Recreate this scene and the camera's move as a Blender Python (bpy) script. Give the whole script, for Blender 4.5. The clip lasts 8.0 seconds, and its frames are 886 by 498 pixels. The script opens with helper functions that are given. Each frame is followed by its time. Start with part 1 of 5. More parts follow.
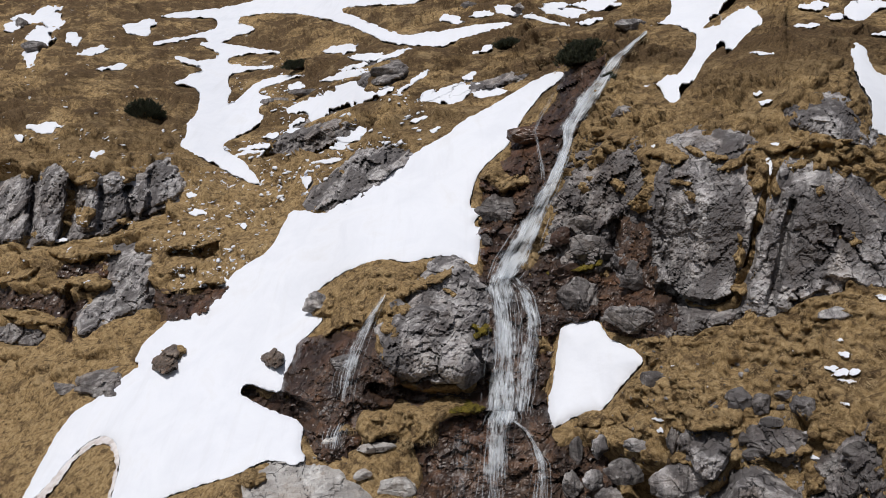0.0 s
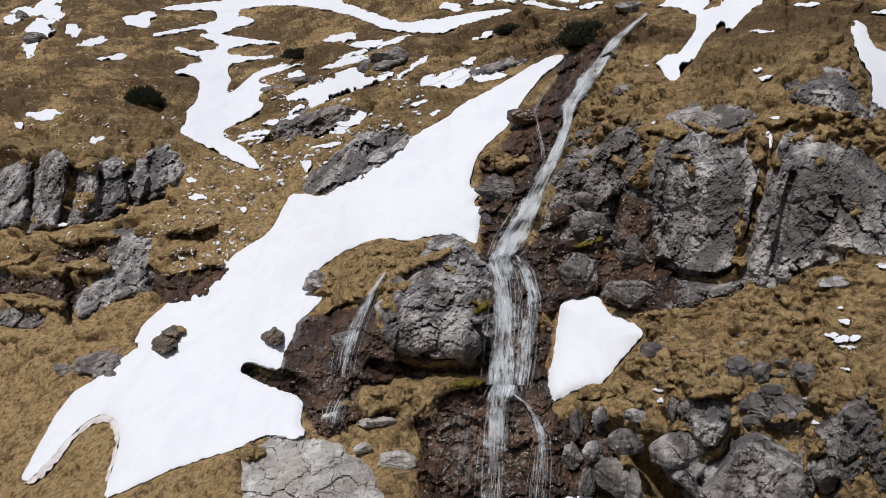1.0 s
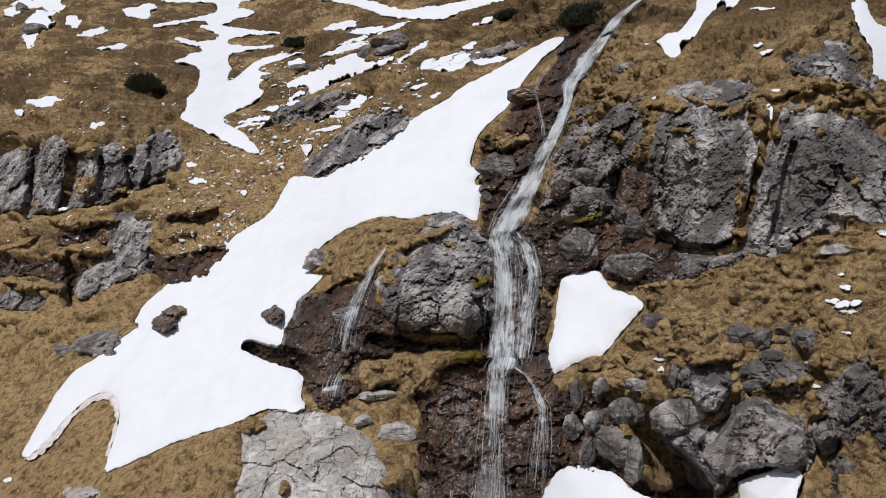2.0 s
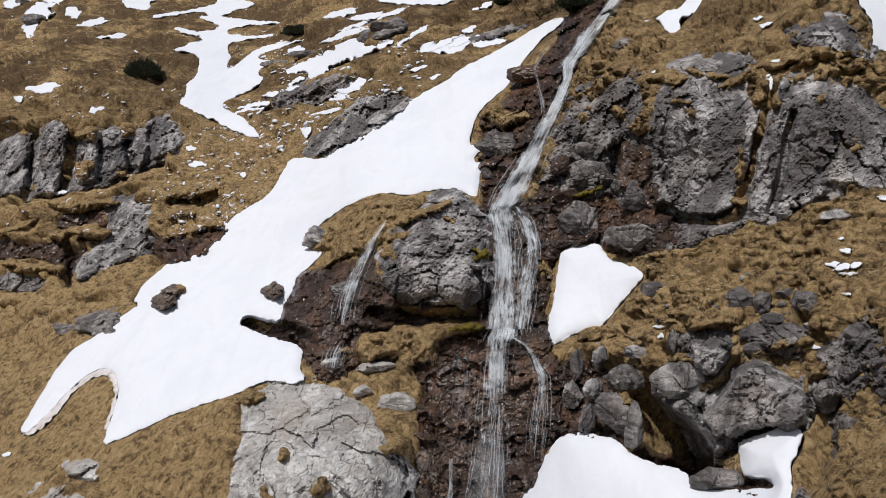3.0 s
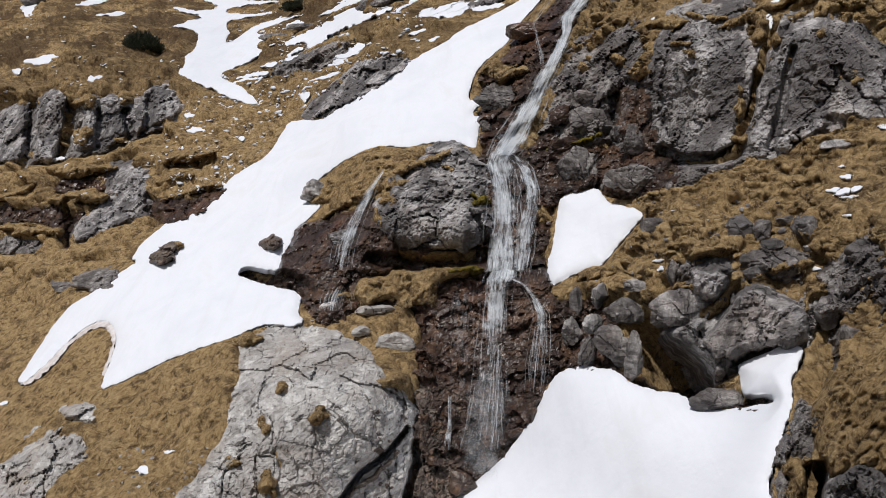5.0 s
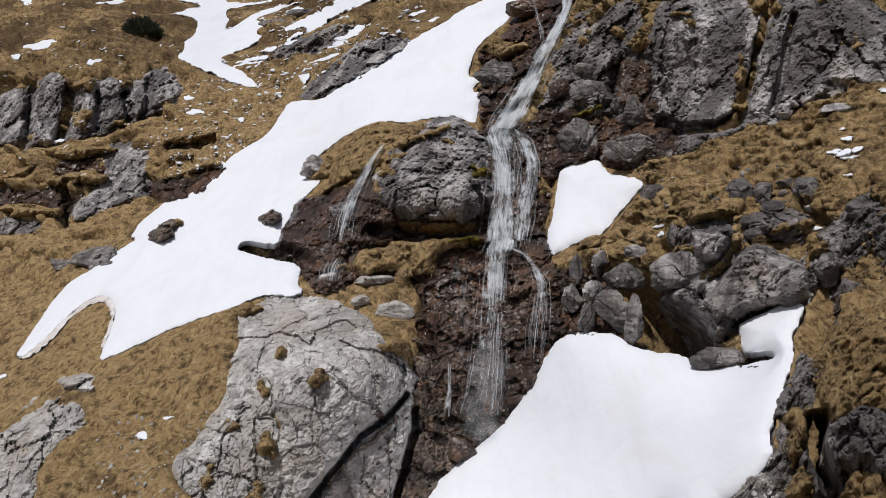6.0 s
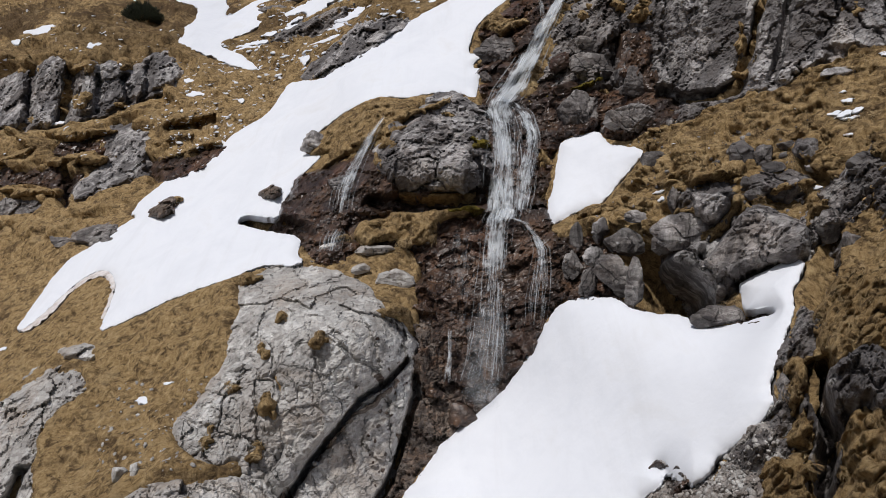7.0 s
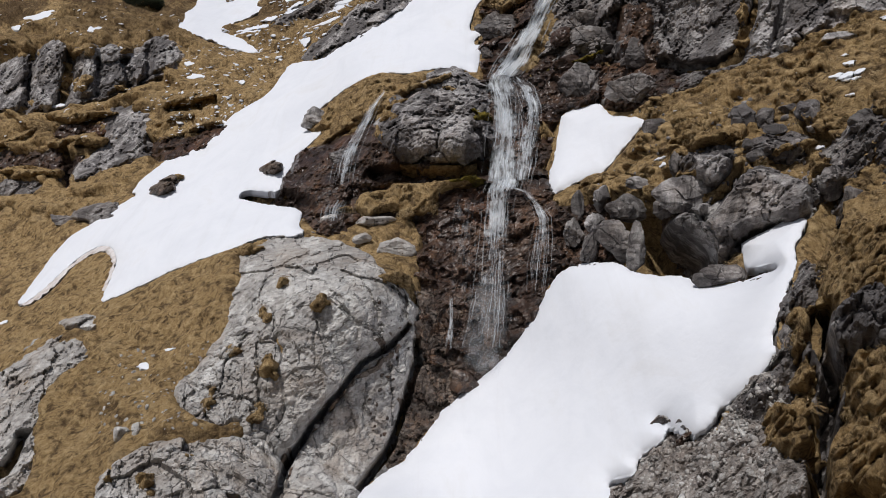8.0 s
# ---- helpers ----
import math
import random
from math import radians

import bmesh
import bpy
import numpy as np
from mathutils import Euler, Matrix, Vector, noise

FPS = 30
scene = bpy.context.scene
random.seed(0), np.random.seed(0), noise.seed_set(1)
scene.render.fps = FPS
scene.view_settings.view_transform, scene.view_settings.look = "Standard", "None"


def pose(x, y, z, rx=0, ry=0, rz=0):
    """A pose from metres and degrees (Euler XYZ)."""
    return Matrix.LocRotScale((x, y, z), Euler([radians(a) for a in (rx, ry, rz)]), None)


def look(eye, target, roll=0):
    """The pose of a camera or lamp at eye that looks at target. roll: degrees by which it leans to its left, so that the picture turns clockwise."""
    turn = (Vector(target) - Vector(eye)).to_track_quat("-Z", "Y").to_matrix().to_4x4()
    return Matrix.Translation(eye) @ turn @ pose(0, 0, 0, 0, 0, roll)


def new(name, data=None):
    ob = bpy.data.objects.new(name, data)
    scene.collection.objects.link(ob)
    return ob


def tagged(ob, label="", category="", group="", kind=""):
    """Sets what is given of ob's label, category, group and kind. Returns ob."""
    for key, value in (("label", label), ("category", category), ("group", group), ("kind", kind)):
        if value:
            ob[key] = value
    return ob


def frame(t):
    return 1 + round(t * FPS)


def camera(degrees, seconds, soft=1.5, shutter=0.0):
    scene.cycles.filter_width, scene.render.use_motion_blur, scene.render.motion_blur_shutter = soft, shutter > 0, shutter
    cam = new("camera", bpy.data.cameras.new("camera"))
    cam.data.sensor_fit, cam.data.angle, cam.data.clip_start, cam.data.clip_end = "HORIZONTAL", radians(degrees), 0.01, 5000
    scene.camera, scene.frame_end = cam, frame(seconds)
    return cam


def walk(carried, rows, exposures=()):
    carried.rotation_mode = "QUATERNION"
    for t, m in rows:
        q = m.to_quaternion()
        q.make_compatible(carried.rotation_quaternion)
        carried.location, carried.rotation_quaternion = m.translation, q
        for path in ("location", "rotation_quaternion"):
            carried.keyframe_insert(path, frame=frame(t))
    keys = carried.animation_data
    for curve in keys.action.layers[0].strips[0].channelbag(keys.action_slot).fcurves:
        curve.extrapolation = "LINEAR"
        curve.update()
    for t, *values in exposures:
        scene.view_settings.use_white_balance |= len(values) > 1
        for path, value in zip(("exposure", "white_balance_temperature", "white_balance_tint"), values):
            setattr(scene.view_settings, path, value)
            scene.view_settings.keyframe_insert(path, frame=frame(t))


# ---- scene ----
cam = camera(62.0, 8.0, soft=0.9)
METRES, EYE, TILT, LEAN, TURN = 8.0, 20.0, -1.8, 0.0, 0.0
ROWS = [
    (0.0, 0.0, 0.0, 0.0, 0.0, 0.0, -0.0),
    (0.5, 0.0005, 0.0009, -0.0566, -0.0, 0.01, -0.01),
    (1.0, -0.0005, 0.0016, -0.1135, -0.01, 0.02, 0.0),
    (1.5, -0.002, 0.0018, -0.1702, -0.0, 0.02, 0.01),
    (3.0, 0.0008, 0.0085, -0.3587, -0.0, 0.09, 0.03),
    (3.5, 0.0014, 0.0106, -0.4223, -0.01, 0.11, 0.06),
    (4.0, 0.0034, 0.013, -0.4859, -0.01, 0.12, 0.06),
    (4.5, 0.0047, 0.017, -0.5482, -0.02, 0.13, 0.08),
    (6.0, 0.0039, 0.0295, -0.7424, -0.05, 0.18, 0.06),
    (6.5, 0.004, 0.0303, -0.8077, -0.05, 0.17, 0.04),
    (7.0, 0.002, 0.0307, -0.8726, -0.06, 0.19, 0.05),
    (7.5, -0.0017, 0.0304, -0.9363, -0.08, 0.17, 0.04),
    (8.0, -0.0047, 0.0316, -0.9989, -0.08, 0.18, 0.07),
]
walk(cam, [(t, pose(0, 0, EYE, TILT, LEAN, TURN) @ pose(METRES * x, METRES * y, METRES * z, 90 + pitch, roll, yaw)) for t, x, y, z, yaw, pitch, roll in ROWS],
     exposures=[(0.0, -0.05), (3.0, -0.02), (4.5, -0.02), (6.0, -0.07), (8.0, -0.15)])

# ---- world and sun ----
SUN_UP, SUN_FROM = 57.0, 212.0          # degrees above the horizon; compass bearing, the camera looks to 0
world = bpy.data.worlds.new("sky")
scene.world = world
world.use_nodes = True
wn = world.node_tree
sky = wn.nodes.new("ShaderNodeTexSky")
sky.sky_type, sky.sun_disc = "NISHITA", False
sky.sun_elevation, sky.sun_rotation = radians(SUN_UP), radians(SUN_FROM)
sky.air_density, sky.dust_density = 1.0, 3.0
wn.nodes["Background"].inputs["Strength"].default_value = 0.058
wn.links.new(sky.outputs["Color"], wn.nodes["Background"].inputs["Color"])
sun = new("sun", bpy.data.lights.new("sun", "SUN"))
sun.data.energy, sun.data.angle, sun.data.color = 2.95, radians(1.2), (1.0, 0.98, 0.965)
su, sf = radians(SUN_UP), radians(SUN_FROM)
sun_at = Vector((math.sin(sf) * math.cos(su), math.cos(sf) * math.cos(su), math.sin(su)))
sun.matrix_world = look(sun_at * 200, (0, 0, 0))
tagged(sun, kind="structure")


# ---- materials ----
def material(name):
    m = bpy.data.materials.new(name)
    m.use_nodes = True
    return m, m.node_tree.nodes, m.node_tree.links, m.node_tree.nodes["Principled BSDF"]


def tex_at(n, l, scale):
    """World position, stretched by scale, as texture coordinates."""
    g = n.new("ShaderNodeNewGeometry")
    v = n.new("ShaderNodeVectorMath")
    v.operation = "MULTIPLY"
    v.inputs[1].default_value = scale
    l.new(g.outputs["Position"], v.inputs[0])
    return v.outputs[0]


def noise_of(n, l, scale, size=1.0, detail=6.0, rough=0.6, warp=0.0):
    t = n.new("ShaderNodeTexNoise")
    t.inputs["Scale"].default_value, t.inputs["Detail"].default_value = size, detail
    t.inputs["Roughness"].default_value, t.inputs["Distortion"].default_value = rough, warp
    l.new(tex_at(n, l, scale), t.inputs["Vector"])
    return t.outputs["Fac"]


def ramp(n, l, fac, stops):
    r = n.new("ShaderNodeValToRGB")
    while len(r.color_ramp.elements) < len(stops):
        r.color_ramp.elements.new(0.5)
    for e, (p, c) in zip(r.color_ramp.elements, stops):
        e.position = p
        e.color = (*c, 1) if len(c) == 3 else c
    l.new(fac, r.inputs["Fac"])
    return r.outputs["Color"]


def grey(p):
    return (p, p, p)


def mixed(n, l, fac, a, b, how="MIX"):
    m = n.new("ShaderNodeMix")
    m.data_type, m.blend_type = "RGBA", how
    for sock, v in ((m.inputs[0], fac), (m.inputs[6], a), (m.inputs[7], b)):
        if isinstance(v, (int, float)):
            sock.default_value = v
        elif isinstance(v, tuple):
            sock.default_value = (*v, 1)
        else:
            l.new(v, sock)
    return m.outputs[2]


def bumped(n, l, p, height, strength, distance):
    b = n.new("ShaderNodeBump")
    b.inputs["Strength"].default_value, b.inputs["Distance"].default_value = strength, distance
    l.new(height, b.inputs["Height"])
    l.new(b.outputs["Normal"], p.inputs["Normal"])


def snow_material():
    m, n, l, p = material("old_snow")
    dirt = noise_of(n, l, (0.5, 0.35, 0.5), 1.0, 8, 0.65, 0.6)
    turned = n.new("ShaderNodeMapping")
    turned.inputs["Rotation"].default_value = (0.0, radians(-33), 0.0)
    turned.inputs["Scale"].default_value = (2.0, 0.2, 0.14)
    l.new(tex_at(n, l, (1, 1, 1)), turned.inputs["Vector"])
    lines = n.new("ShaderNodeTexNoise")
    lines.inputs["Scale"].default_value, lines.inputs["Detail"].default_value, lines.inputs["Roughness"].default_value = 1.0, 7, 0.62
    l.new(turned.outputs[0], lines.inputs["Vector"])
    streak = lines.outputs["Fac"]
    c = ramp(n, l, dirt, [(0.3, (0.70, 0.722, 0.775)), (0.55, (0.755, 0.775, 0.825)), (0.75, (0.71, 0.72, 0.75))])
    c = mixed(n, l, ramp(n, l, streak, [(0.54, grey(0.0)), (0.70, grey(0.2))]), c, (0.60, 0.605, 0.625))
    l.new(c, p.inputs["Base Color"])
    p.inputs["Roughness"].default_value = 0.75
    p.inputs["Subsurface Weight"].default_value = 0.0
    fine = noise_of(n, l, (1, 1, 1), 2.2, 8, 0.62)
    bumped(n, l, p, fine, 0.25, 0.08)
    return m


def dirty_snow_material():
    m, n, l, p = material("dirty_snow")
    c = ramp(n, l, noise_of(n, l, (1, 1, 1), 2.4, 8, 0.7, 0.3), [(0.36, (0.46, 0.40, 0.37)), (0.5, (0.62, 0.575, 0.56)), (0.66, (0.72, 0.70, 0.70))])
    l.new(c, p.inputs["Base Color"])
    p.inputs["Roughness"].default_value = 0.8
    bumped(n, l, p, noise_of(n, l, (1, 1, 1), 5.0, 8, 0.65), 0.5, 0.06)
    return m


def ridges(n, l, stretch, size):
    """Sharp creased noise, 0 to about 1, brightest on its crests."""
    t = n.new("ShaderNodeTexNoise")
    t.noise_type = "RIDGED_MULTIFRACTAL"
    t.inputs["Scale"].default_value, t.inputs["Detail"].default_value, t.inputs["Roughness"].default_value = size, 7, 0.62
    l.new(tex_at(n, l, stretch), t.inputs["Vector"])
    return t.outputs["Fac"]


def chips(n, l, stretch, size):
    """Small angular pieces with wandering borders: a number of its own for each."""
    v = n.new("ShaderNodeTexVoronoi")
    v.inputs["Scale"].default_value = size
    w = n.new("ShaderNodeVectorMath")
    w.operation = "MULTIPLY_ADD"
    t = n.new("ShaderNodeTexNoise")
    t.inputs["Scale"].default_value, t.inputs["Detail"].default_value, t.inputs["Roughness"].default_value = size * 0.8, 5, 0.7
    l.new(tex_at(n, l, (1, 1, 1)), t.inputs["Vector"])
    l.new(t.outputs["Color"], w.inputs[0])
    w.inputs[1].default_value = (1.0 / size,) * 3
    l.new(tex_at(n, l, stretch), w.inputs[2])
    l.new(w.outputs[0], v.inputs["Vector"])
    s = n.new("ShaderNodeSeparateColor")
    l.new(v.outputs["Color"], s.inputs[0])
    return s.outputs[0]


def joints(n, l, stretch, size, thick):
    """Thin straight-sided cracks, broken off here and there: 1 on them, 0 off."""
    v = n.new("ShaderNodeTexVoronoi")
    v.feature = "DISTANCE_TO_EDGE"
    v.inputs["Scale"].default_value = size
    w = n.new("ShaderNodeVectorMath")
    w.operation = "MULTIPLY_ADD"
    t = n.new("ShaderNodeTexNoise")
    t.inputs["Scale"].default_value, t.inputs["Detail"].default_value, t.inputs["Roughness"].default_value = size * 1.6, 6, 0.7
    l.new(tex_at(n, l, (1, 1, 1)), t.inputs["Vector"])
    l.new(t.outputs["Color"], w.inputs[0])
    w.inputs[1].default_value = (0.35 / size,) * 3
    l.new(tex_at(n, l, stretch), w.inputs[2])
    l.new(w.outputs[0], v.inputs["Vector"])
    line = ramp(n, l, v.outputs["Distance"], [(0.0, grey(1.0)), (thick, grey(0.0))])
    broken = ramp(n, l, noise_of(n, l, (1, 1, 1), 0.9, 4, 0.6), [(0.46, grey(0.0)), (0.56, grey(1.0))])
    return mixed(n, l, 1.0, line, broken, "MULTIPLY")


def rock_material(name, dark, mid, light, stain, stain_amount, rough=0.85, lichen=(0.46, 0.45, 0.43), lichen_amount=0.5, gloss=0.3, rust=(0.30, 0.215, 0.15), rust_amount=0.3, run=0.13, depth=0.13, chippy=0.62):
    """Weathered rock: pebbly grain, angular chips, creases, dark water stains that run down it, and pale lichen."""
    m, n, l, p = material(name)
    big = noise_of(n, l, (1, 1, 1.4), 0.8, 8, 0.68, 0.4)
    grain = noise_of(n, l, (1, 1, 2.6), 3.2, 12, 0.8, 0.3)
    speck = noise_of(n, l, (1, 1, 1), 13.0, 6, 0.8)
    chip = chips(n, l, (1, 1, 2.2), 4.0)
    crack = joints(n, l, (1.0, 1.0, 0.6), 1.0, 0.018)
    crest = ridges(n, l, (0.8, 0.8, 1.5), 1.5)
    c = ramp(n, l, grain, [(0.37, dark), (0.5, mid), (0.61, light)])
    c = mixed(n, l, chippy, c, ramp(n, l, chip, [(0.1, dark), (0.5, mid), (0.95, light)]))
    c = mixed(n, l, ramp(n, l, big, [(0.38, grey(0.65)), (0.52, grey(0.0))]), c, tuple(0.75 * q for q in dark))
    li = noise_of(n, l, (1, 1, 1.3), 1.9, 12, 0.8, 0.3)
    c = mixed(n, l, ramp(n, l, li, [(0.49, grey(0.0)), (0.57, grey(lichen_amount))]), c, lichen)
    ru = noise_of(n, l, (1, 1, 0.8), 0.42, 10, 0.72, 0.5)
    c = mixed(n, l, ramp(n, l, ru, [(0.50, grey(0.0)), (0.64, grey(rust_amount))]), c, rust)
    st = noise_of(n, l, (0.9, 0.7, run), 0.9, 9, 0.68, 0.5)
    c = mixed(n, l, ramp(n, l, st, [(0.44, grey(0.0)), (0.53, grey(stain_amount))]), c, stain)
    c = mixed(n, l, ramp(n, l, speck, [(0.34, grey(0.7)), (0.45, grey(0.0))]), c, tuple(0.4 * q for q in dark))
    c = mixed(n, l, mixed(n, l, 1.0, crack, grey(0.65), "MULTIPLY"), c, tuple(0.25 * q for q in dark))
    l.new(c, p.inputs["Base Color"])
    p.inputs["Roughness"].default_value = rough
    p.inputs["Specular IOR Level"].default_value = gloss
    h = mixed(n, l, 0.4, grain, speck)
    h = mixed(n, l, 0.3, h, chip)
    h = mixed(n, l, 0.35, h, crest)
    h = mixed(n, l, 0.6, h, crack, "SUBTRACT")
    bumped(n, l, p, h, 1.0, depth)
    return m


def turf_material(name, dark, mid, light, heath_lo, heath_hi, sprinkle):
    """Last year's matted grass: straw, browner heath that gains uphill, and small random patches of darker heath."""
    m, n, l, p = material(name)
    fine = noise_of(n, l, (1, 1, 0.6), 6.0, 10, 0.8, 0.6)
    tuft = noise_of(n, l, (1, 1, 1.3), 3.0, 8, 0.68, 0.5)
    wide = mixed(n, l, 0.45, noise_of(n, l, (1, 0.6, 2.2), 0.16, 8, 0.64, 0.8), noise_of(n, l, (0.7, 0.5, 2.2), 0.42, 9, 0.72, 0.8))
    c = ramp(n, l, fine, [(0.36, dark), (0.5, mid), (0.62, light)])
    heath = ramp(n, l, fine, [(0.36, heath_lo), (0.64, heath_hi)])
    c = mixed(n, l, ramp(n, l, tuft, [(0.38, grey(0.9)), (0.49, grey(0.0))]), c, heath)
    g = n.new("ShaderNodeNewGeometry")
    s = n.new("ShaderNodeSeparateXYZ")
    l.new(g.outputs["Position"], s.inputs[0])
    up = n.new("ShaderNodeMapRange")
    up.inputs[1].default_value, up.inputs[2].default_value = 22.0, 28.0
    l.new(s.outputs["Z"], up.inputs[0])
    hi = mixed(n, l, 1.0, ramp(n, l, wide, [(0.43, grey(0.0)), (0.51, grey(0.92))]), up.outputs[0], "MULTIPLY")
    c = mixed(n, l, hi, c, heath)
    mott = noise_of(n, l, (1, 0.7, 1.8), 0.7, 9, 0.72, 0.6)
    c = mixed(n, l, ramp(n, l, mott, [(0.36, grey(0.75)), (0.47, grey(0.0))]), c, heath)
    c = mixed(n, l, ramp(n, l, mott, [(0.54, grey(0.0)), (0.68, grey(0.5))]), c, sprinkle)
    l.new(c, p.inputs["Base Color"])
    p.inputs["Roughness"].default_value = 0.95
    p.inputs["Specular IOR Level"].default_value = 0.1
    bumped(n, l, p, mixed(n, l, 0.6, fine, tuft), 1.0, 0.3)
    return m


def straw_material(name, lo, mid, hi):
    m, n, l, p = material(name)
    g = n.new("ShaderNodeNewGeometry")
    c = ramp(n, l, g.outputs["Random Per Island"], [(0.0, lo), (0.5, mid), (1.0, hi)])
    w = noise_of(n, l, (1, 1, 1.4), 0.6, 6, 0.65, 0.4)
    c = mixed(n, l, ramp(n, l, w, [(0.42, grey(0.0)), (0.6, grey(0.75))]), c, lo)
    t = noise_of(n, l, (1, 1, 1.2), 1.7, 5, 0.6, 0.3)
    c = mixed(n, l, ramp(n, l, t, [(0.5, grey(0.0)), (0.68, grey(0.5))]), c, hi)
    l.new(c, p.inputs["Base Color"])
    p.inputs["Roughness"].default_value = 0.85
    p.inputs["Specular IOR Level"].default_value = 0.15
    return m


def water_material(name, lo, hi, top, fineness=1.0):
    """Falling white water: threads with gaps, by the sheet's own u (across, metres) and v (down, metres); light passes through the drops."""
    m, n, l, p = material(name)
    uv = n.new("ShaderNodeUVMap")

    def layer(across, down, detail, rough):
        v = n.new("ShaderNodeVectorMath")
        v.operation = "MULTIPLY"
        v.inputs[1].default_value = (across, down, 1.0)
        l.new(uv.outputs["UV"], v.inputs[0])
        t = n.new("ShaderNodeTexNoise")
        t.inputs["Scale"].default_value, t.inputs["Detail"].default_value, t.inputs["Roughness"].default_value = 1.0, detail, rough
        t.inputs["Distortion"].default_value = 0.4
        l.new(v.outputs[0], t.inputs["Vector"])
        return t.outputs["Fac"]

    a = mixed(n, l, 0.5, layer(10.0 * fineness, 0.8, 8, 0.74), layer(4.5, 2.3, 9, 0.78))
    att = n.new("ShaderNodeAttribute")
    att.attribute_name = "edge"
    frayed = n.new("ShaderNodeMath")
    frayed.operation = "MULTIPLY_ADD"
    l.new(att.outputs["Fac"], frayed.inputs[0])
    frayed.inputs[1].default_value, frayed.inputs[2].default_value = 0.24, -0.24
    both = n.new("ShaderNodeMath")
    both.operation = "ADD"
    l.new(a, both.inputs[0])
    l.new(frayed.outputs[0], both.inputs[1])
    burst = ramp(n, l, layer(0.9, 1.1, 3, 0.6), [(0.36, grey(-0.08)), (0.64, grey(0.10))])
    both = mixed(n, l, 1.0, both.outputs[0], burst, "ADD")
    a = ramp(n, l, both, [(lo, grey(0.0)), (hi, grey(top))])
    p.inputs["Base Color"].default_value = (0.89, 0.94, 0.99, 1)
    p.inputs["Roughness"].default_value = 0.4
    tr = n.new("ShaderNodeBsdfTranslucent")
    tr.inputs["Color"].default_value = (0.89, 0.94, 0.99, 1)
    half, see = n.new("ShaderNodeMixShader"), n.new("ShaderNodeMixShader")
    half.inputs[0].default_value = 0.5
    l.new(p.outputs[0], half.inputs[1])
    l.new(tr.outputs[0], half.inputs[2])
    clear = n.new("ShaderNodeBsdfTransparent")
    l.new(a, see.inputs[0])
    l.new(clear.outputs[0], see.inputs[1])
    l.new(half.outputs[0], see.inputs[2])
    l.new(see.outputs[0], n["Material Output"].inputs["Surface"])
    return m


def needle_material():
    m, n, l, p = material("pine_needles")
    g = n.new("ShaderNodeNewGeometry")
    c = ramp(n, l, g.outputs["Random Per Island"], [(0.0, (0.014, 0.018, 0.009)), (0.7, (0.034, 0.042, 0.018)), (1.0, (0.075, 0.072, 0.034))])
    l.new(c, p.inputs["Base Color"])
    p.inputs["Roughness"].default_value = 0.8
    return m


SNOW = snow_material()
DIRTY_SNOW = dirty_snow_material()
CLIFF_ROCK = rock_material("grey_cliff_rock", (0.165, 0.152, 0.15), (0.37, 0.347, 0.343), (0.62, 0.595, 0.59), (0.062, 0.054, 0.054), 0.8)
PALE_ROCK = rock_material("pale_slab_rock", (0.29, 0.275, 0.262), (0.55, 0.53, 0.51), (0.74, 0.725, 0.70), (0.23, 0.2, 0.178), 0.4, lichen=(0.58, 0.58, 0.57), lichen_amount=0.4, rust=(0.45, 0.35, 0.265), rust_amount=0.5)
# wet rock by the falls; also puts shade into hollows and undercuts as colour
WET_AND_SHADE_ROCK = rock_material("wet_brown_and_shade_rock", (0.026, 0.018, 0.014), (0.075, 0.05, 0.038), (0.17, 0.118, 0.092), (0.020, 0.014, 0.013), 0.6,
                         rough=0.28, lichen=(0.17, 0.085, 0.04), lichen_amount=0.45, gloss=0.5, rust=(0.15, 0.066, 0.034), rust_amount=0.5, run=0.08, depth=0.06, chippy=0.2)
# rock dark by itself; also painted shade in gaps, crevices and undercut bands
DARK_AND_SHADE_ROCK = rock_material("dark_ledge_and_shade_rock", (0.085, 0.073, 0.069), (0.235, 0.21, 0.2), (0.45, 0.42, 0.405), (0.045, 0.038, 0.038), 0.65,
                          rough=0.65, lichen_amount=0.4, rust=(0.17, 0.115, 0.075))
RUBBLE_ROCK = rock_material("stony_bank_rock", (0.13, 0.112, 0.10), (0.34, 0.30, 0.275), (0.58, 0.54, 0.50), (0.09, 0.07, 0.058), 0.4)
BROWN_ROCK = rock_material("brown_gully_rock", (0.07, 0.053, 0.043), (0.19, 0.152, 0.125), (0.33, 0.28, 0.24), (0.045, 0.034, 0.028), 0.5, rough=0.6,
                           lichen=(0.27, 0.16, 0.10), lichen_amount=0.5)
TURF = turf_material("winter_turf", (0.15, 0.097, 0.045), (0.385, 0.262, 0.127), (0.56, 0.41, 0.22), (0.040, 0.026, 0.016), (0.16, 0.104, 0.056), (0.50, 0.37, 0.205))
MOSS = turf_material("wet_moss", (0.05, 0.044, 0.010), (0.17, 0.135, 0.024), (0.32, 0.245, 0.05), (0.03, 0.022, 0.010), (0.10, 0.07, 0.03), (0.30, 0.22, 0.04))
STRAW = straw_material("straw_blades", (0.19, 0.125, 0.062), (0.40, 0.285, 0.15), (0.60, 0.46, 0.27))
HEATH = straw_material("heath_blades", (0.045, 0.029, 0.016), (0.13, 0.086, 0.044), (0.26, 0.185, 0.095))
NEEDLES = needle_material()
BARK = rock_material("pine_bark", (0.03, 0.02, 0.014), (0.07, 0.05, 0.035), (0.12, 0.09, 0.06), (0.02, 0.015, 0.012), 0.3)
WATER_FULL = water_material("white_water", 0.425, 0.57, 0.97)
WATER_VEIL = water_material("thin_veil_water", 0.455, 0.60, 0.96, 1.1)
WATER_THIN = water_material("broken_water", 0.49, 0.62, 0.92, 1.3)
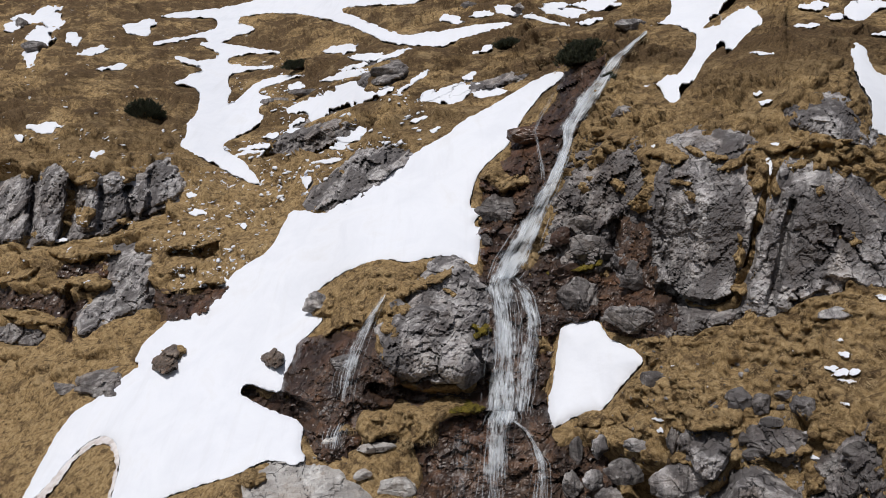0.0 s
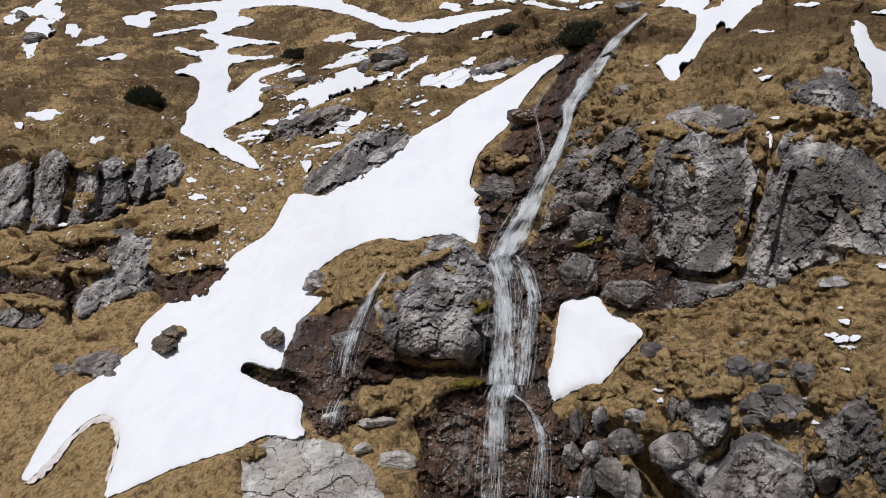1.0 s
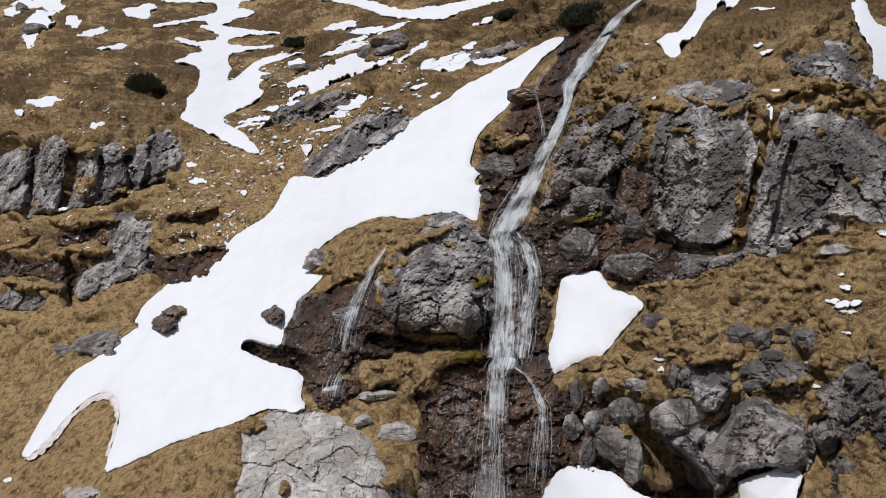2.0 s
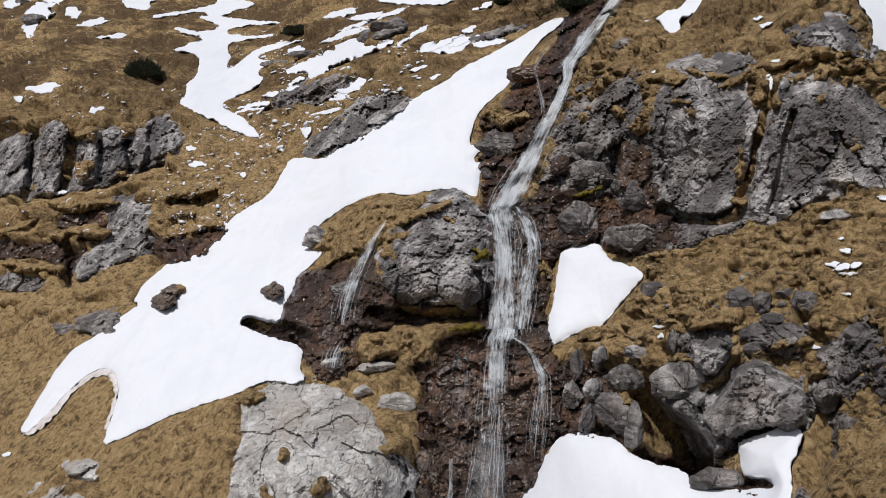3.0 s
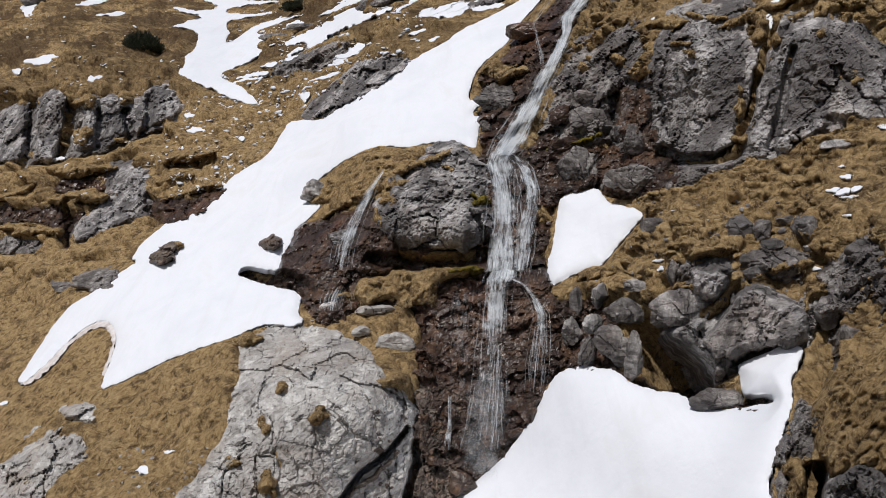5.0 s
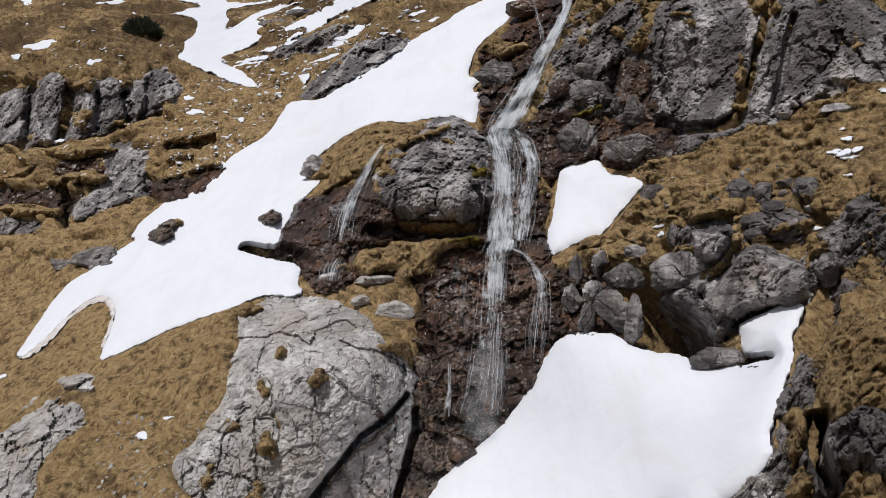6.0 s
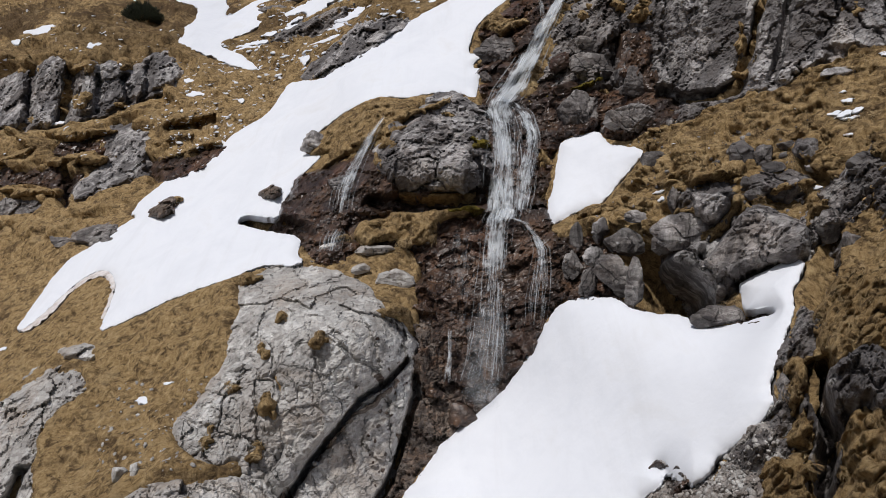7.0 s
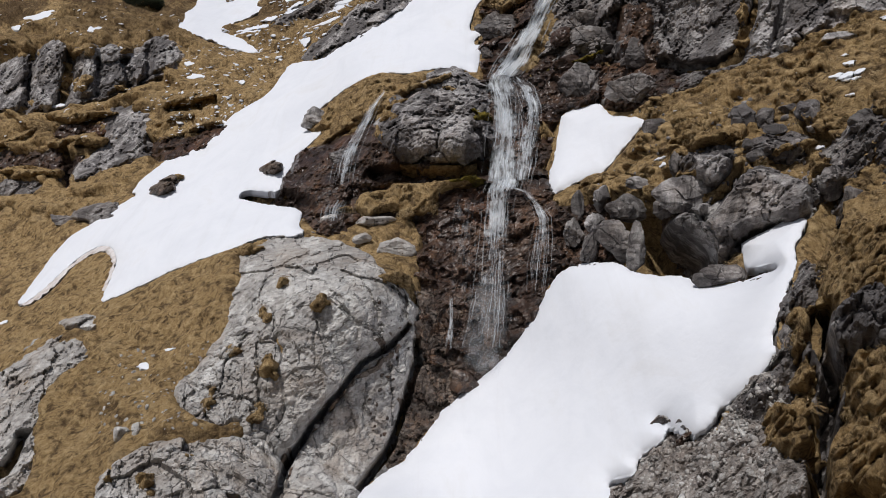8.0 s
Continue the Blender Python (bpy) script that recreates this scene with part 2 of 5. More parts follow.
WATER_HAZE = water_material("water_dust", 0.34, 0.85, 0.42, 0.5)
WATER_MIST = water_material("seeping_water", 0.56, 0.82, 0.55, 1.5)
WATER_THREAD = water_material("white_threads", 0.30, 0.70, 0.55)

# ---- the mountainside ----
# Bearings and rises are thousandths seen from the camera's mid-path point, placed to fit its view; SLOPE holds the
# distance in metres on a coarse lattice of them, KNOLLS the swells and hollows between.
MID_EYE = 16.0
SLOPE = [
    [16.6, 14.9, 14.2, 14.9, 15.4, 14.2, 12, 9.9, 7.9],
    [19.4, 17.1, 15.8, 17.1, 18.1, 16.4, 13.5, 11.1, 8.7],
    [23, 19.9, 18, 19.1, 20.6, 18.2, 15, 12, 9.6],
    [27.4, 23.3, 21.1, 19.4, 22.4, 19.9, 16.5, 12.7, 10.4],
    [33.1, 28, 24.4, 20.9, 23.2, 21.1, 18.3, 14, 11.6],
    [40.2, 34.7, 29.1, 26.1, 25.2, 23.2, 19.3, 16, 13.3],
    [48.6, 40.5, 36.1, 30.9, 26.5, 26, 21, 18, 15.5],
    [60.4, 46.5, 42.8, 37.4, 31.3, 28.1, 24, 20.9, 18.5],
    [80.8, 59.6, 52.6, 49, 37.6, 30.5, 25, 23.3, 22.1],
    [117.1, 98.9, 89.5, 85.6, 51.3, 37, 29.6, 27.9, 26.7],
    [174.2, 156.4, 146.3, 124.5, 78.4, 53.3, 40, 34.7, 32.9],
]
KNOLLS = [
    (-0.19, 0.294, 0.06, -0.07), (-0.5, 0.262, 0.1, -0.075), (0.55, 0.296, 0.05, -0.035),
    (-0.1, 0.3, 0.07, -0.179), (0.09, 0.32, 0.07, 0.093), (0.5, 0.32, 0.07, -0.077), (0.51, -0.17, 0.1, 0.048), (-0.5, 0.18, 0.07, -0.053),
    (-0.1, -0.29, 0.07, -0.054), (-0.1, 0.08, 0.07, -0.053), (-0.27, 0.18, 0.07, 0.045), (0.09, -0.27, 0.1, 0.029), (0.35, -0.1, 0.07, -0.038),
    (0.3, 0.21, 0.07, -0.035), (0.1, -0.03, 0.1, 0.024), (0.46, -0.03, 0.07, 0.031), (0.33, 0.38, 0.05, 0.052), (-0.51, -0.33, 0.07, -0.029),
    (0.29, -0.35, 0.1, -0.025), (-0.12, 0.2, 0.05, -0.035), (0.08, 0.12, 0.07, 0.023), (0.63, -0.14, 0.07, -0.027), (0.52, 0.21, 0.05, -0.029),
    (-0.06, -0.38, 0.05, -0.028), (-0.32, -0.54, 0.07, -0.02), (-0.06, -0.01, 0.05, -0.024), (-0.3, -0.3, 0.07, 0.019), (-0.45, 0, 0.05, 0.025),
]

LOGS = np.pad(np.log(np.array(SLOPE)), 1, mode="reflect", reflect_type="odd")


def spline(t):
    return np.stack([-.5 * t + t * t - .5 * t ** 3, 1 - 2.5 * t * t + 1.5 * t ** 3, .5 * t + 2 * t * t - 1.5 * t ** 3, -.5 * t * t + .5 * t ** 3], -1)


def distance(a, b):
    """The slope's distance, in metres, at bearing a and rise b."""
    u, w = (np.clip(a, -.8, .8) + .8) / .2, (np.clip(b, -.75, .45) + .75) / .12
    i, j = np.minimum(u.astype(int), 7), np.minimum(w.astype(int), 9)
    cu, cw, s = spline(u - i), spline(w - j), 0
    for q in range(4):
        for p in range(4):
            s = s + LOGS[j + q, i + p] * cu[..., p] * cw[..., q]
    for ka, kb, kr, amount in KNOLLS:
        s = s + amount * np.exp(-((a - ka) ** 2 + (b - kb) ** 2) / kr ** 2)
    return np.exp(s)


def face(a, b):
    y = distance(a, b)
    return np.stack([a * y, y, MID_EYE + b * y], -1)


def outward(a, b):
    """The slope's own normal, taken over a wide step."""
    e = 0.03
    n = np.cross(face(a + e, b) - face(a - e, b), face(a, b + e) - face(a, b - e))
    return n / np.linalg.norm(n, axis=-1, keepdims=True)


def rough(p, size, octaves=5, seed=0.0, hard=0.9):
    """Fractal noise, about -1 to 1, at points p; a low hard gives sharper grain."""
    f = noise.fractal
    q = (p / size + seed).reshape(-1, 3).tolist()
    return np.array([f(v, hard, 2.1, octaves) for v in q]).reshape(p.shape[:-1])


def cells(p, size, seed=0.0):
    """Jointed blocks: the gap to the block's border (0 on it), a number of its own for each block, and a tilt plane through it."""
    f, q = noise.voronoi, (p / np.array(size) + seed).reshape(-1, 3).tolist()
    gap, at = np.empty(len(q)), np.empty((len(q), 3))
    for k, v in enumerate(q):
        d, c = f(v)
        gap[k] = d[1] - d[0]
        at[k] = c[0]
    own = (at @ np.array([12.9898, 78.233, 37.719])) % 1.0
    off = np.array(q) - at
    lean = off[:, 0] * ((own * 7.13) % 1.0 - 0.5) + off[:, 2] * ((own * 13.7) % 1.0 - 0.5) * min(1.0, size[0] / size[2])
    s = p.shape[:-1]
    return gap.reshape(s), own.reshape(s), lean.reshape(s)


def rounded(outline, times=1):
    q = np.array(outline, float)[:, :2] / 1000
    for _ in range(times):
        nxt = np.roll(q, -1, 0)
        q = np.stack([.75 * q + .25 * nxt, .25 * q + .75 * nxt], 1).reshape(-1, 2)
    return q


def within(q, a, b):
    """How far (a, b) lies inside the closed line q; outside: minus."""
    best, odd = np.full(a.shape, 9.0), np.zeros(a.shape, bool)
    for (x0, y0), (x1, y1) in zip(q, np.roll(q, -1, 0)):
        dx, dy = x1 - x0, y1 - y0
        t = np.clip(((a - x0) * dx + (b - y0) * dy) / (dx * dx + dy * dy + 1e-12), 0, 1)
        best = np.minimum(best, (a - x0 - t * dx) ** 2 + (b - y0 - t * dy) ** 2)
        if dy:
            odd ^= ((y0 > b) != (y1 > b)) & (a < x0 + (b - y0) * dx / dy)
    return np.where(odd, 1, -1) * np.sqrt(best)


def smooth(x, lo, hi):
    t = np.clip((x - lo) / (hi - lo), 0, 1)
    return t * t * (3 - 2 * t)


def mesh_of(name, verts, faces, mat, flat=False):
    me = bpy.data.meshes.new(name)
    verts, faces = np.asarray(verts, np.float32), np.asarray(faces, np.int32)
    k = faces.shape[1]
    me.vertices.add(len(verts))
    me.vertices.foreach_set("co", verts.ravel())
    me.loops.add(faces.size)
    me.loops.foreach_set("vertex_index", faces.ravel())
    me.polygons.add(len(faces))
    me.polygons.foreach_set("loop_start", np.arange(0, faces.size, k, dtype=np.int32))
    me.polygons.foreach_set("use_smooth", np.full(len(faces), not flat))
    me.update(calc_edges=True)
    me.materials.append(mat)
    return me


def grid_faces(rows, cols, keep=None):
    i = np.arange(rows * cols).reshape(rows, cols)
    f = np.stack([i[:-1, :-1], i[:-1, 1:], i[1:, 1:], i[1:, :-1]], -1).reshape(-1, 4)
    return f if keep is None else f[keep.ravel()[f].all(1)]


def compact(verts, faces):
    used = np.unique(faces)
    back = np.zeros(len(verts), np.int64)
    back[used] = np.arange(len(used))
    return verts[used], back[faces]


def groove(a, b, y):
    """How far the clefts cut in, in metres, at bearing a and rise b."""
    cut = np.zeros(a.shape)
    for line, wide, deep in CLEFTS:
        q = np.array(line, float) / 1000
        lo, hi = q.min(0) - 0.03, q.max(0) + 0.03
        on = (a > lo[0]) & (a < hi[0]) & (b > lo[1]) & (b < hi[1])
        if not on.any():
            continue
        aa, bb, best = a[on], b[on], np.full(on.sum(), 9.0)
        for (x0, y0), (x1, y1) in zip(q[:-1], q[1:]):
            dx, dy = x1 - x0, y1 - y0
            t = np.clip(((aa - x0) * dx + (bb - y0) * dy) / (dx * dx + dy * dy), 0, 1)
            best = np.minimum(best, np.hypot(aa - x0 - t * dx, bb - y0 - t * dy))
        away = best * y[on] / wide
        cut[on] = np.maximum(cut[on], deep * (1 - smooth(away, 0.35, 1.0)))
    return cut


COVERS = []                     # outlines of all that lies on the turf, which sinks beneath them
SHEETS = []                     # (kind, verts, faces): to set plants and water upon


def sheet(name, q, mat, step, relief, margin=0.4, wobble=0.15, kind="rock", jag=0.7, sink=0.55, lay=0.02):
    """A mass that lies on the slope within the line q: relief(points, inside) gives its height along the camera's
    mid-path sight lines; it ends below the turf.
    """
    pad = 0.03
    lo, hi = q.min(0) - pad, q.max(0) + pad
    a, b = np.meshgrid(np.arange(lo[0], hi[0], step), np.arange(lo[1], hi[1], step))
    p = face(a, b)
    d = within(q, a, b) * p[..., 1]
    near = d > -margin - wobble * 1.5
    h = np.zeros(a.shape)
    plain = d.copy()
    mid = np.median(p[..., 1])
    flat = np.stack([a * mid, b * mid, 0 * a + mid], -1)
    d[near] += wobble * rough(flat[near], jag, 4, 3.1, 0.75)
    if kind == "snow":
        # the rim is drawn to the outline itself, and a skirt hangs from it into the turf
        gb, ga = np.gradient(d, step)
        g2 = ga * ga + gb * gb + 1e-9
        rim = (d <= 0) & (d > -1.3 * step * p[..., 1])
        keep = (d > 0) | rim
        move = np.where(rim, d, 0) / g2
        far = np.hypot(move * ga, move * gb) / step
        move = move * np.minimum(1, 1.5 / np.maximum(far, 1e-6))
        a, b = a - move * ga, b - move * gb
        p = face(a, b)
        d = np.maximum(d, 0)
        h[keep] = lay + relief(p[keep], np.maximum(plain[keep], 0))
        away = -np.stack([a, 0 * a + 1, b], -1)
        v = (p + away * h[..., None]).reshape(-1, 3)
        f = grid_faces(*a.shape, keep)
        e = np.concatenate([f[:, [0, 1]], f[:, [1, 2]], f[:, [2, 3]], f[:, [3, 0]]])
        key = np.sort(e, 1) @ np.array([len(v), 1])
        _, first, count = np.unique(key, return_index=True, return_counts=True)
        e = e[first[count == 1]]
        low = v - 0.8 * away.reshape(-1, 3) + np.array([0, 0, -0.15])
        f = np.concatenate([f, np.stack([e[:, 1], e[:, 0], e[:, 0] + len(v), e[:, 1] + len(v)], 1)])
        v = np.concatenate([v, low])
    else:
        keep = d > -margin
        h[keep] = relief(p[keep], d[keep]) - 1.0 * smooth(-d[keep], -0.3 * min(1, margin), margin)
        wave = 0.006 * rough(p[keep], 0.8, 3, 4.0)
        h[keep] -= groove(a[keep] + wave, b[keep] + wave, p[keep][:, 1])
        away = -np.stack([a, 0 * a + 1, b], -1)
        v = (p + away * h[..., None]).reshape(-1, 3)
        f = grid_faces(*a.shape, keep)
    v, f = compact(v, f)
    COVERS.append((q, kind, sink))
    SHEETS.append((kind, v, f))
    return new(name, mesh_of(name, v, f, mat, kind == "rock"))


def snow_relief(deep, edge=0.45):
    def of(p, d):
        return deep * (1 - np.exp(-d / edge)) + 0.06 * smooth(d, 0.2, 1.5) * rough(p, 4.5, 3, 7.7) + 0.012 * rough(p, 0.9, 3, 2.2)
    return of


def crease(p, size, seed=0.0):
    """Sharp crests and creases, about -1 to 1."""
    f = noise.ridged_multi_fractal
    q = (p / np.array(size) + seed).reshape(-1, 3).tolist()
    return np.array([f(v, 0.7, 2.1, 5, 1.0, 2.0) for v in q]).reshape(p.shape[:-1]) * 0.7 - 1.0


def rock_relief(bulge, block=(1.6, 1.2, 2.2), jut=0.5, crack=0.22, grain=0.06, layer=0.0, layer_size=0.6, edge=0.3, seed=0.0, warp=0.35, turn=0.0, lift=(0.0, 0.0), beds=0.06):
    """Tilted facets that stand out unevenly, parted by cracks, with smaller facets and grain on them, and beds where layer is set."""
    def of(p, d):
        w = p + 0.6 * warp * np.stack([rough(p, 0.9, 4, 5.0 + seed, 0.7), rough(p, 0.9, 4, 9.0 + seed, 0.7), rough(p, 0.9, 4, 13.0 + seed, 0.7)], -1)
        if turn:
            ct, st = math.cos(radians(turn)), math.sin(radians(turn))
            w = np.stack([ct * w[:, 0] + st * w[:, 2], w[:, 1], ct * w[:, 2] - st * w[:, 0]], -1)
        gap, own, lean = cells(w, block, seed)
        gap2, own2, lean2 = cells(w, [0.40 * s for s in block], seed + 4.4)
        gap3, own3, lean3 = cells(w, [0.15 * s for s in block], seed + 7.7)
        h = bulge * smooth(d, 0, edge) + jut * (own - 0.45) + 0.6 * jut * lean - crack * np.exp(-(gap / 0.04) ** 2) * ((own * 5.7) % 1.0)
        h = h + 0.32 * jut * (own2 - 0.5) + 0.5 * jut * lean2 - 0.3 * crack * np.exp(-(gap2 / 0.05) ** 2) * ((own2 * 5.7) % 1.0)
        h = h + 0.14 * jut * (own3 - 0.5) + 0.3 * jut * lean3
        h = h + grain * rough(p, 1.1, 7, seed, 0.4) + beds * crease(w, (1.3, 1.3, 0.5), seed)
        h = h + lift[0] * (p[:, 0] - p[:, 0].mean()) - lift[1] * (p[:, 2] - p[:, 2].mean())
        if layer:
            z = p[:, 2] / layer_size + 0.9 * rough(p, 1.7, 4, seed + 2, 0.7)
            s = z - np.floor(z)
            h = h + layer * (0.5 - smooth(s, 0.0, 0.8) * (1 - smooth(s, 0.9, 1.0))) * (0.4 + own)
        return h
    return of


def hummocks(p, seed=6.0):
    """Rounded tussocks of two sizes with deep gaps between them, 0 to 1."""
    w = p + 0.16 * np.stack([rough(p, 0.5, 3, 1.0), rough(p, 0.5, 3, 2.0), rough(p, 0.5, 3, 3.0)], -1)
    gap, own, lean = cells(w, (0.44, 0.42, 0.31), seed)
    gap2, own2, lean2 = cells(w, (0.2, 0.2, 0.15), seed + 3.0)
    return (0.2 + 0.8 * own) * np.sqrt(smooth(gap, 0.0, 0.45)) + 0.3 * own2 * np.sqrt(smooth(gap2, 0.0, 0.5))


def turf_relief(bulge, edge=0.3):
    def of(p, d):
        return bulge * np.sqrt(smooth(d, 0, edge)) + 0.38 * hummocks(p) - 0.2 + 0.14 * rough(p, 1.2, 5, 1.0)
    return of


FINE, MEDIUM, COARSE = 0.0022, 0.0028, 0.0042

# ---- outlines ----
# traced from pixel positions, so all below is placed to fit the camera's view
TONGUE_EAST = [
    (157, 312), (164, 309), (153, 297), (136, 286), (126, 274), (115, 262), (108, 253), (100, 240), (92, 230), (86, 219), (73, 210), (57, 197), (47,
    185), (41, 171), (37, 156), (37, 145), (47, 144), (57, 148), (58, 143), (44, 132), (41, 124), (54, 122), (67, 121), (66, 115), (51, 111), (49,
    97), (47, 81), (41, 78), (24, 87), (-7, 88), (-38, 81), (-55, 79), (-72, 83), (-95, 79), (-122, 68), (-141, 57), (-161, 42), (-178, 26), (-186,
    12), (-181, 5), (-161, 4), (-171, -8), (-188, -23), (-199, -32), (-202, -45),
]
TONGUE_FOOT = [
    (-210, -59), (-215, -71), (-221, -89), (-242, -87), (-265, -80), (-275, -86), (-278, -94), (-265, -99), (-235, -110), (-213, -115), (-196, -120),
    (-190, -132), (-198, -148), (-185, -162), (-204, -170), (-225, -164), (-249, -167), (-279, -182), (-334, -200), (-380, -217), (-419, -236), (-446,
    -248), (-467, -256), (-458, -232), (-449, -209), (-443, -186), (-445, -167), (-455, -155), (-472, -157), (-491, -169), (-511, -186), (-530, -206),
    (-550, -225), (-570, -242), (-581, -242),
]
TONGUE_WEST = [
    (-565, -217), (-546, -186), (-526, -156), (-502, -129), (-479, -117), (-452, -98), (-429, -82), (-413, -71), (-423, -69), (-409, -48), (-393,
    -33), (-370, -16), (-332, 2), (-305, 21), (-285, 44), (-262, 59), (-235, 74), (-216, 104), (-207, 121), (-189, 123), (-162, 121), (-141, 136),
    (-110, 156), (-79, 178), (-49, 196), (-18, 215), (5, 226), (27, 245), (50, 254), (88, 274), (126, 297),
]
GULLY_SNOW = [
    (161, 10), (182, 15), (209, 20), (219, 10), (224, 0), (244, -5), (267, -12), (273, -18), (269, -28), (252, -44), (242, -59), (225, -78), (220,
    -87), (198, -94), (175, -101), (160, -111), (150, -115), (143, -101), (144, -78), (152, -51), (155, -28), (158, -9),
]
CONE_EAST = [
    (165, -233), (188, -231), (215, -231), (238, -237), (250, -251), (277, -264), (323, -272), (338, -284), (353, -295), (388, -298), (411, -296),
    (430, -293), (448, -293), (455, -285), (441, -277), (422, -279), (412, -279), (409, -257), (403, -238), (410, -231), (433, -222), (464, -212),
    (490, -211), (493, -223), (487, -242), (476, -263), (480, -285), (471, -323), (461, -360), (451, -390), (446, -417), (454, -434), (446, -450),
    (431, -473), (404, -493), (381, -504), (370, -525), (351, -543), (336, -543), (312, -521), (295, -497), (305, -523), (297, -540), (266, -555),
    (266, -575), (255, -586), (232, -583), (224, -593),
]
CONE_WEST = [
    (236, -618), (228, -667), (166, -720), (73, -726), (-20, -683), (-113, -634), (-120, -585), (-105, -561), (-81, -534), (-58, -518), (-46, -499),
    (-31, -484), (-11, -448), (4, -426), (16, -415), (50, -383), (77, -360), (100, -333), (120, -302), (139, -267), (154, -244),
]
UPPER_SNOW_A = [
    (-384, 328), (-345, 333), (-291, 337), (-253, 345), (-238, 356), (-18, 379), (-30, 366), (-64, 360), (-102, 356), (-140, 346), (-128, 343),
    (-102, 341), (-79, 335), (-52, 331), (-18, 335), (20, 343), (50, 349), (99, 356), (92, 348), (35, 334), (5, 323), (-18, 321), (-49, 321),
    (-79, 323), (-98, 327), (-117, 332), (-140, 332), (-159, 333), (-185, 335), (-238, 332), (-269, 327), (-280, 321), (-254, 316), (-254, 311),
    (-277, 306), (-296, 298), (-313, 297), (-322, 306), (-368, 298), (-397, 296), (-383, 301), (-345, 305), (-311, 312), (-301, 320), (-311, 326),
    (-368, 325),
]
UPPER_SNOW_B = [
    (-330, 298), (-313, 299), (-292, 297), (-262, 294), (-217, 293), (-220, 290), (-262, 287), (-288, 282), (-291, 276), (-262, 274), (-224, 278),
    (-228, 273), (-262, 269), (-286, 265), (-291, 254), (-283, 248), (-293, 235), (-283, 235), (-270, 245), (-250, 259), (-216, 268), (-182, 273),
    (-201, 266), (-231, 256), (-254, 247), (-239, 246), (-228, 243), (-243, 234), (-251, 226), (-239, 223), (-251, 210), (-270, 201), (-289, 195),
    (-299, 186), (-284, 180), (-270, 172),
]
EAST_SNOW = [
    (274, 373), (304, 385), (308, 396), (300, 414), (399, 425), (388, 407), (361, 390), (345, 375), (365, 382), (392, 401), (414, 408), (434, 394),
    (415, 386), (400, 373), (385, 357), (373, 353), (381, 366), (363, 357), (354, 347), (347, 337), (336, 322), (324, 313), (315, 299), (302, 300),
    (290, 314), (263, 311), (294, 319), (298, 327), (317, 329), (328, 341), (339, 356), (340, 370), (324, 374), (308, 378), (289, 375),
]
EDGE_SNOW = [
    (553, 379), (567, 376), (571, 362), (583, 349), (629, 328), (631, 270), (592, 281), (577, 295), (580, 314), (564, 336), (552, 351), (554, 365),
]
CLIFF_PILLAR = [
    (299, 260), (318, 272), (356, 264), (402, 272), (413, 253), (410, 227), (425, 212), (433, 189), (426, 151), (415, 121), (404, 90), (389, 66),
    (358, 56), (320, 58), (289, 67), (258, 60), (232, 71), (224, 105), (231, 147), (262, 166), (280, 196), (292, 227),
]
CLIFF_EAST = [
    (448, 246), (501, 250), (539, 246), (581, 242), (600, 219), (624, 197), (625, 121), (595, 106), (534, 95), (488, 83), (458, 64), (431, 56), (413,
    79), (422, 121), (427, 166), (437, 197), (444, 219),
]
CLIFF_UPPER = [
    (473, 308), (492, 324), (522, 333), (553, 331), (576, 305), (592, 276), (569, 271), (531, 286), (500, 292),
]
FALL_BUTTRESS = [
    (192, 237), (227, 250), (261, 245), (280, 219), (265, 177), (246, 151), (241, 113), (243, 79), (182, 82), (124, 86), (136, 128), (152, 173), (175,
    219),
]
WET_STEP_EAST = [
    (120, 90), (174, 94), (224, 86), (251, 79), (293, 71), (312, 48), (309, 18), (251, 6), (224, 6), (205, 21), (167, 17), (155, -17), (144, -71),
    (148, -117), (160, -136), (175, -178), (168, -240), (137, -256), (114, -225), (110, -147), (113, -71), (121, 6), (113, 59),
]
WET_STEP = [
    (56, 59), (90, 82), (124, 75), (132, 37), (136, -32), (133, -101), (148, -147), (152, -225), (122, -302), (91, -366), (52, -396), (13, -384),
    (-10, -318), (-29, -256), (-37, -209), (-29, -178), (-40, -147), (-64, -140), (-125, -147), (-171, -155), (-187, -140), (-190, -117), (-156, -86),
    (-102, -70), (-17, -70), (52, -55), (63, -9),
]
WEST_STEP = [
    (-217, -71), (-205, -40), (-194, -29), (-159, -13), (-132, -9), (-109, -5), (-86, 6), (-71, -17), (-63, -55), (-48, -86), (-79, -90), (-125,
    -101), (-141, -140), (-171, -151), (-187, -140), (-190, -117), (-213, -105), (-271, -94), (-273, -85), (-256, -83), (-225, -94),
]
FALL_LEDGES = [
    (44, 154), (52, 177), (74, 192), (93, 205), (90, 230), (112, 245), (139, 264), (158, 294), (164, 309), (187, 326), (210, 336), (229, 347), (225,
    326), (210, 299), (195, 272), (180, 248), (165, 230), (154, 203), (136, 158), (120, 128), (101, 90), (75, 52), (52, 59), (50, 90), (67, 105), (52,
    116), (42, 131), (59, 141),
]
TURF_MOUND = [
    (-190, 15), (-178, 35), (-147, 48), (-124, 63), (-94, 76), (-63, 80), (-29, 76), (-36, 56), (-59, 44), (-46, 27), (-71, 14), (-90, 17),
    (-102, -9), (-117, 3), (-140, -11), (-159, -23), (-171, -19), (-148, 4), (-167, 7), (-182, 6),
]
